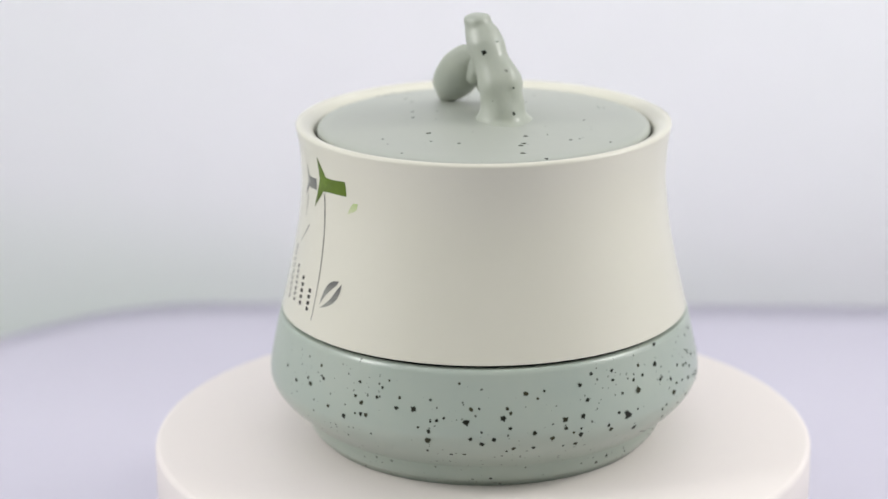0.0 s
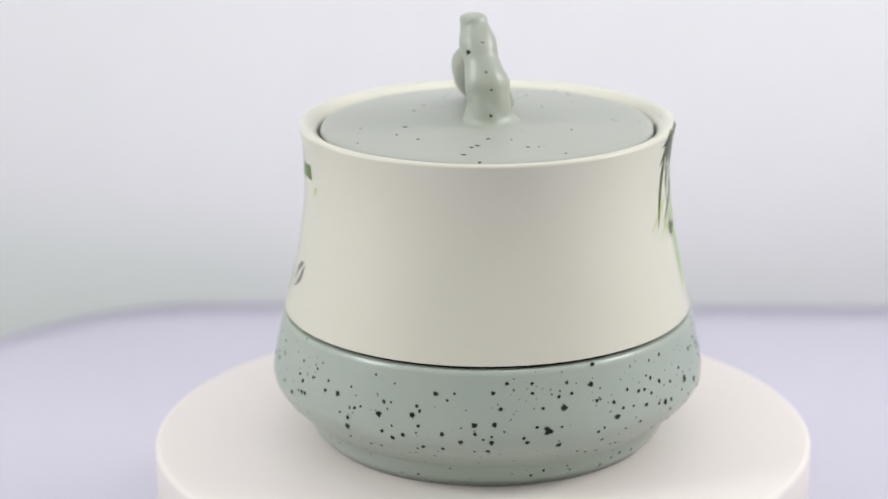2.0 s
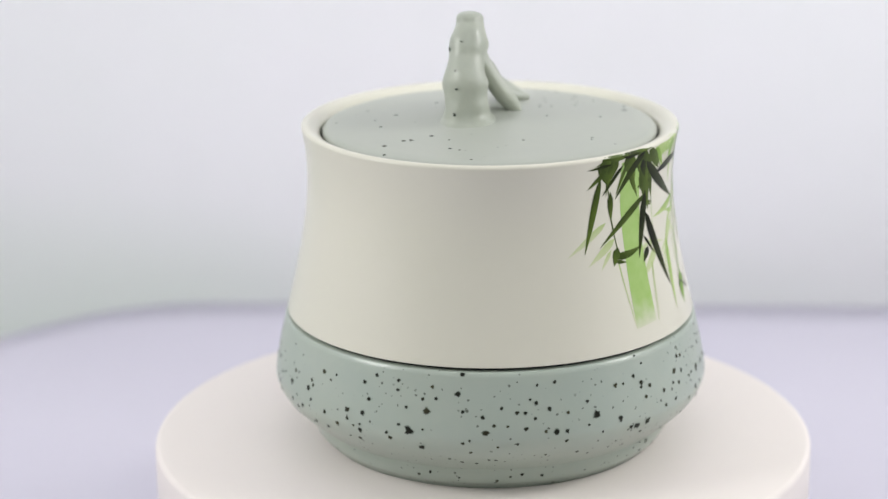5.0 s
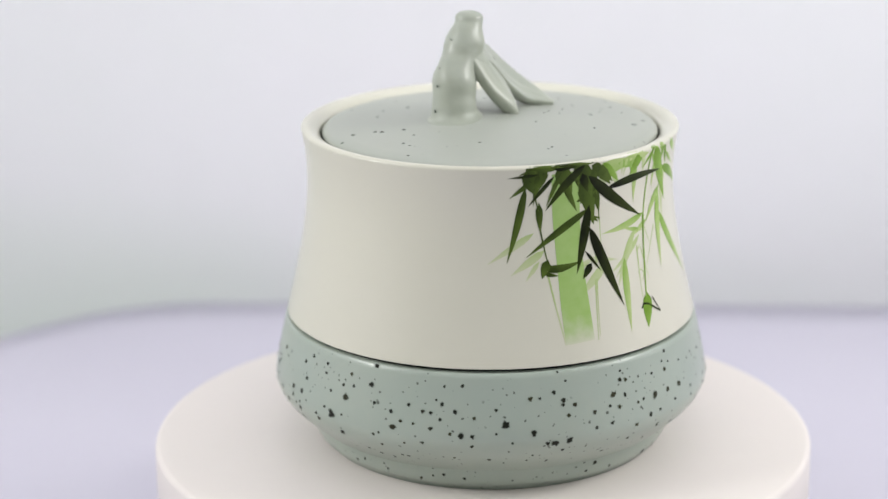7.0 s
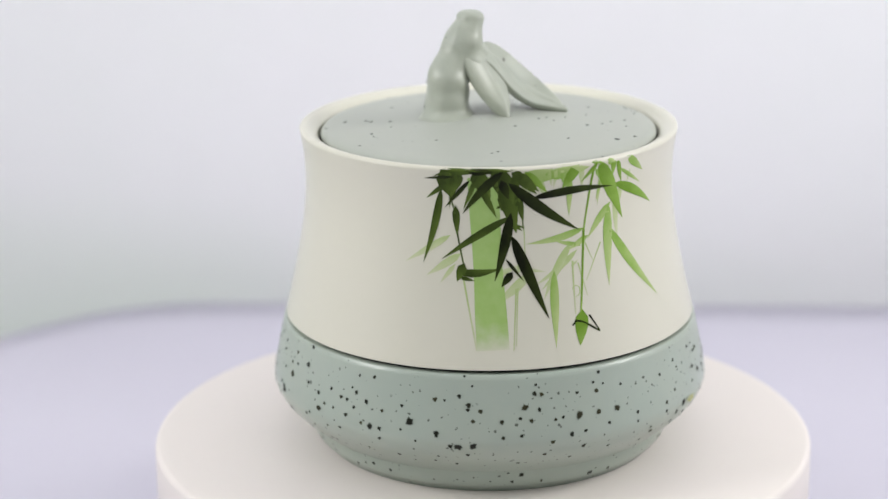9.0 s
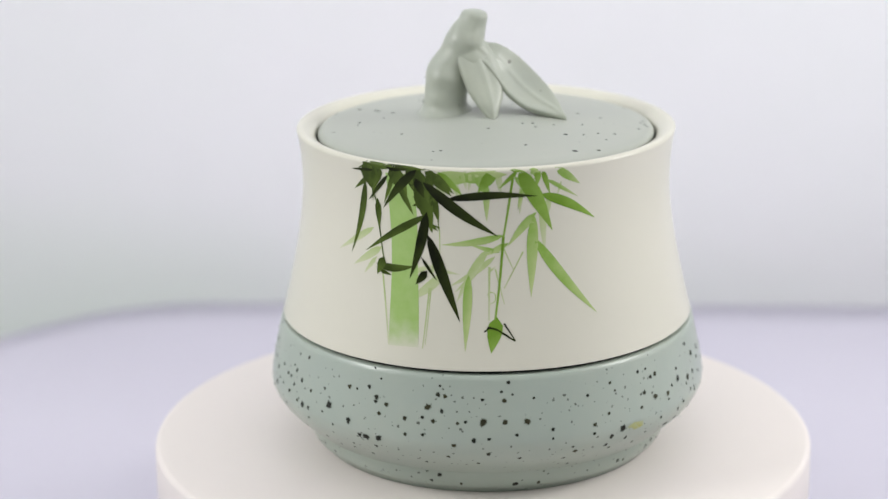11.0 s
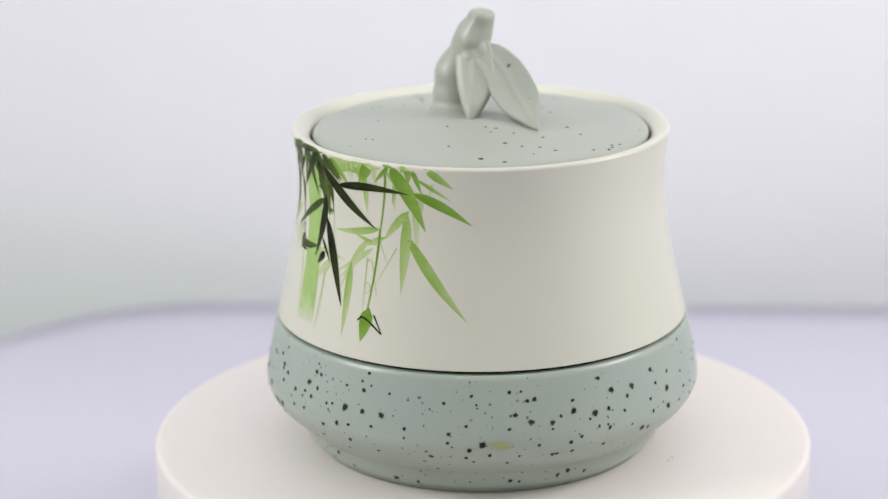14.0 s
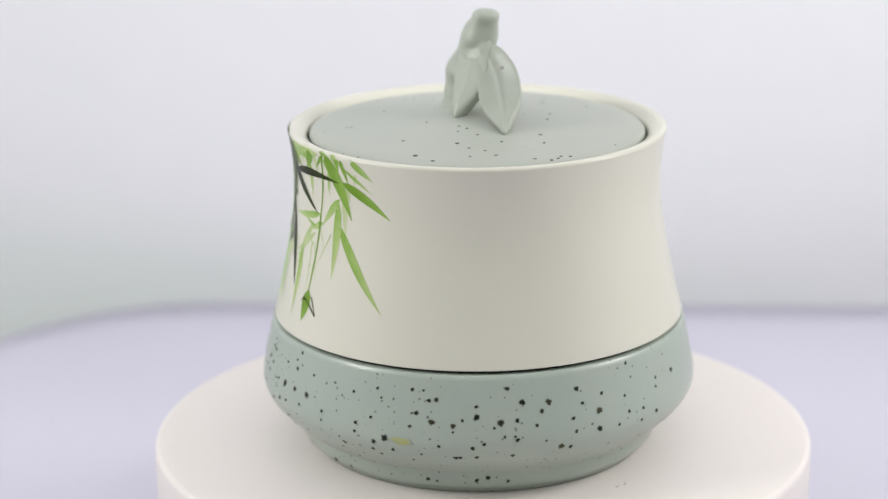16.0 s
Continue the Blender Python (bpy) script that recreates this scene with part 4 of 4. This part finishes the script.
def motions():
    """The platter turns at an even pace and carries the jar, which stands a little off its axis and leans a trace."""
    times = [0.5 * k for k in range(33)]
    walk(THE_PLATTER, [(t, pose(0, 0, -TABLE, 0, 0, -RATE * t)) for t in times])
    seat = Matrix.Translation((0.000884 * S, 0.004007 * S, 0.0)) @ pose(0, 0, 0, math.degrees(0.001339), math.degrees(0.001634), 0)
    walk(THE_JAR, [(t, pose(0, 0, 0, 0, 0, -RATE * t) @ seat) for t in times])


motions()
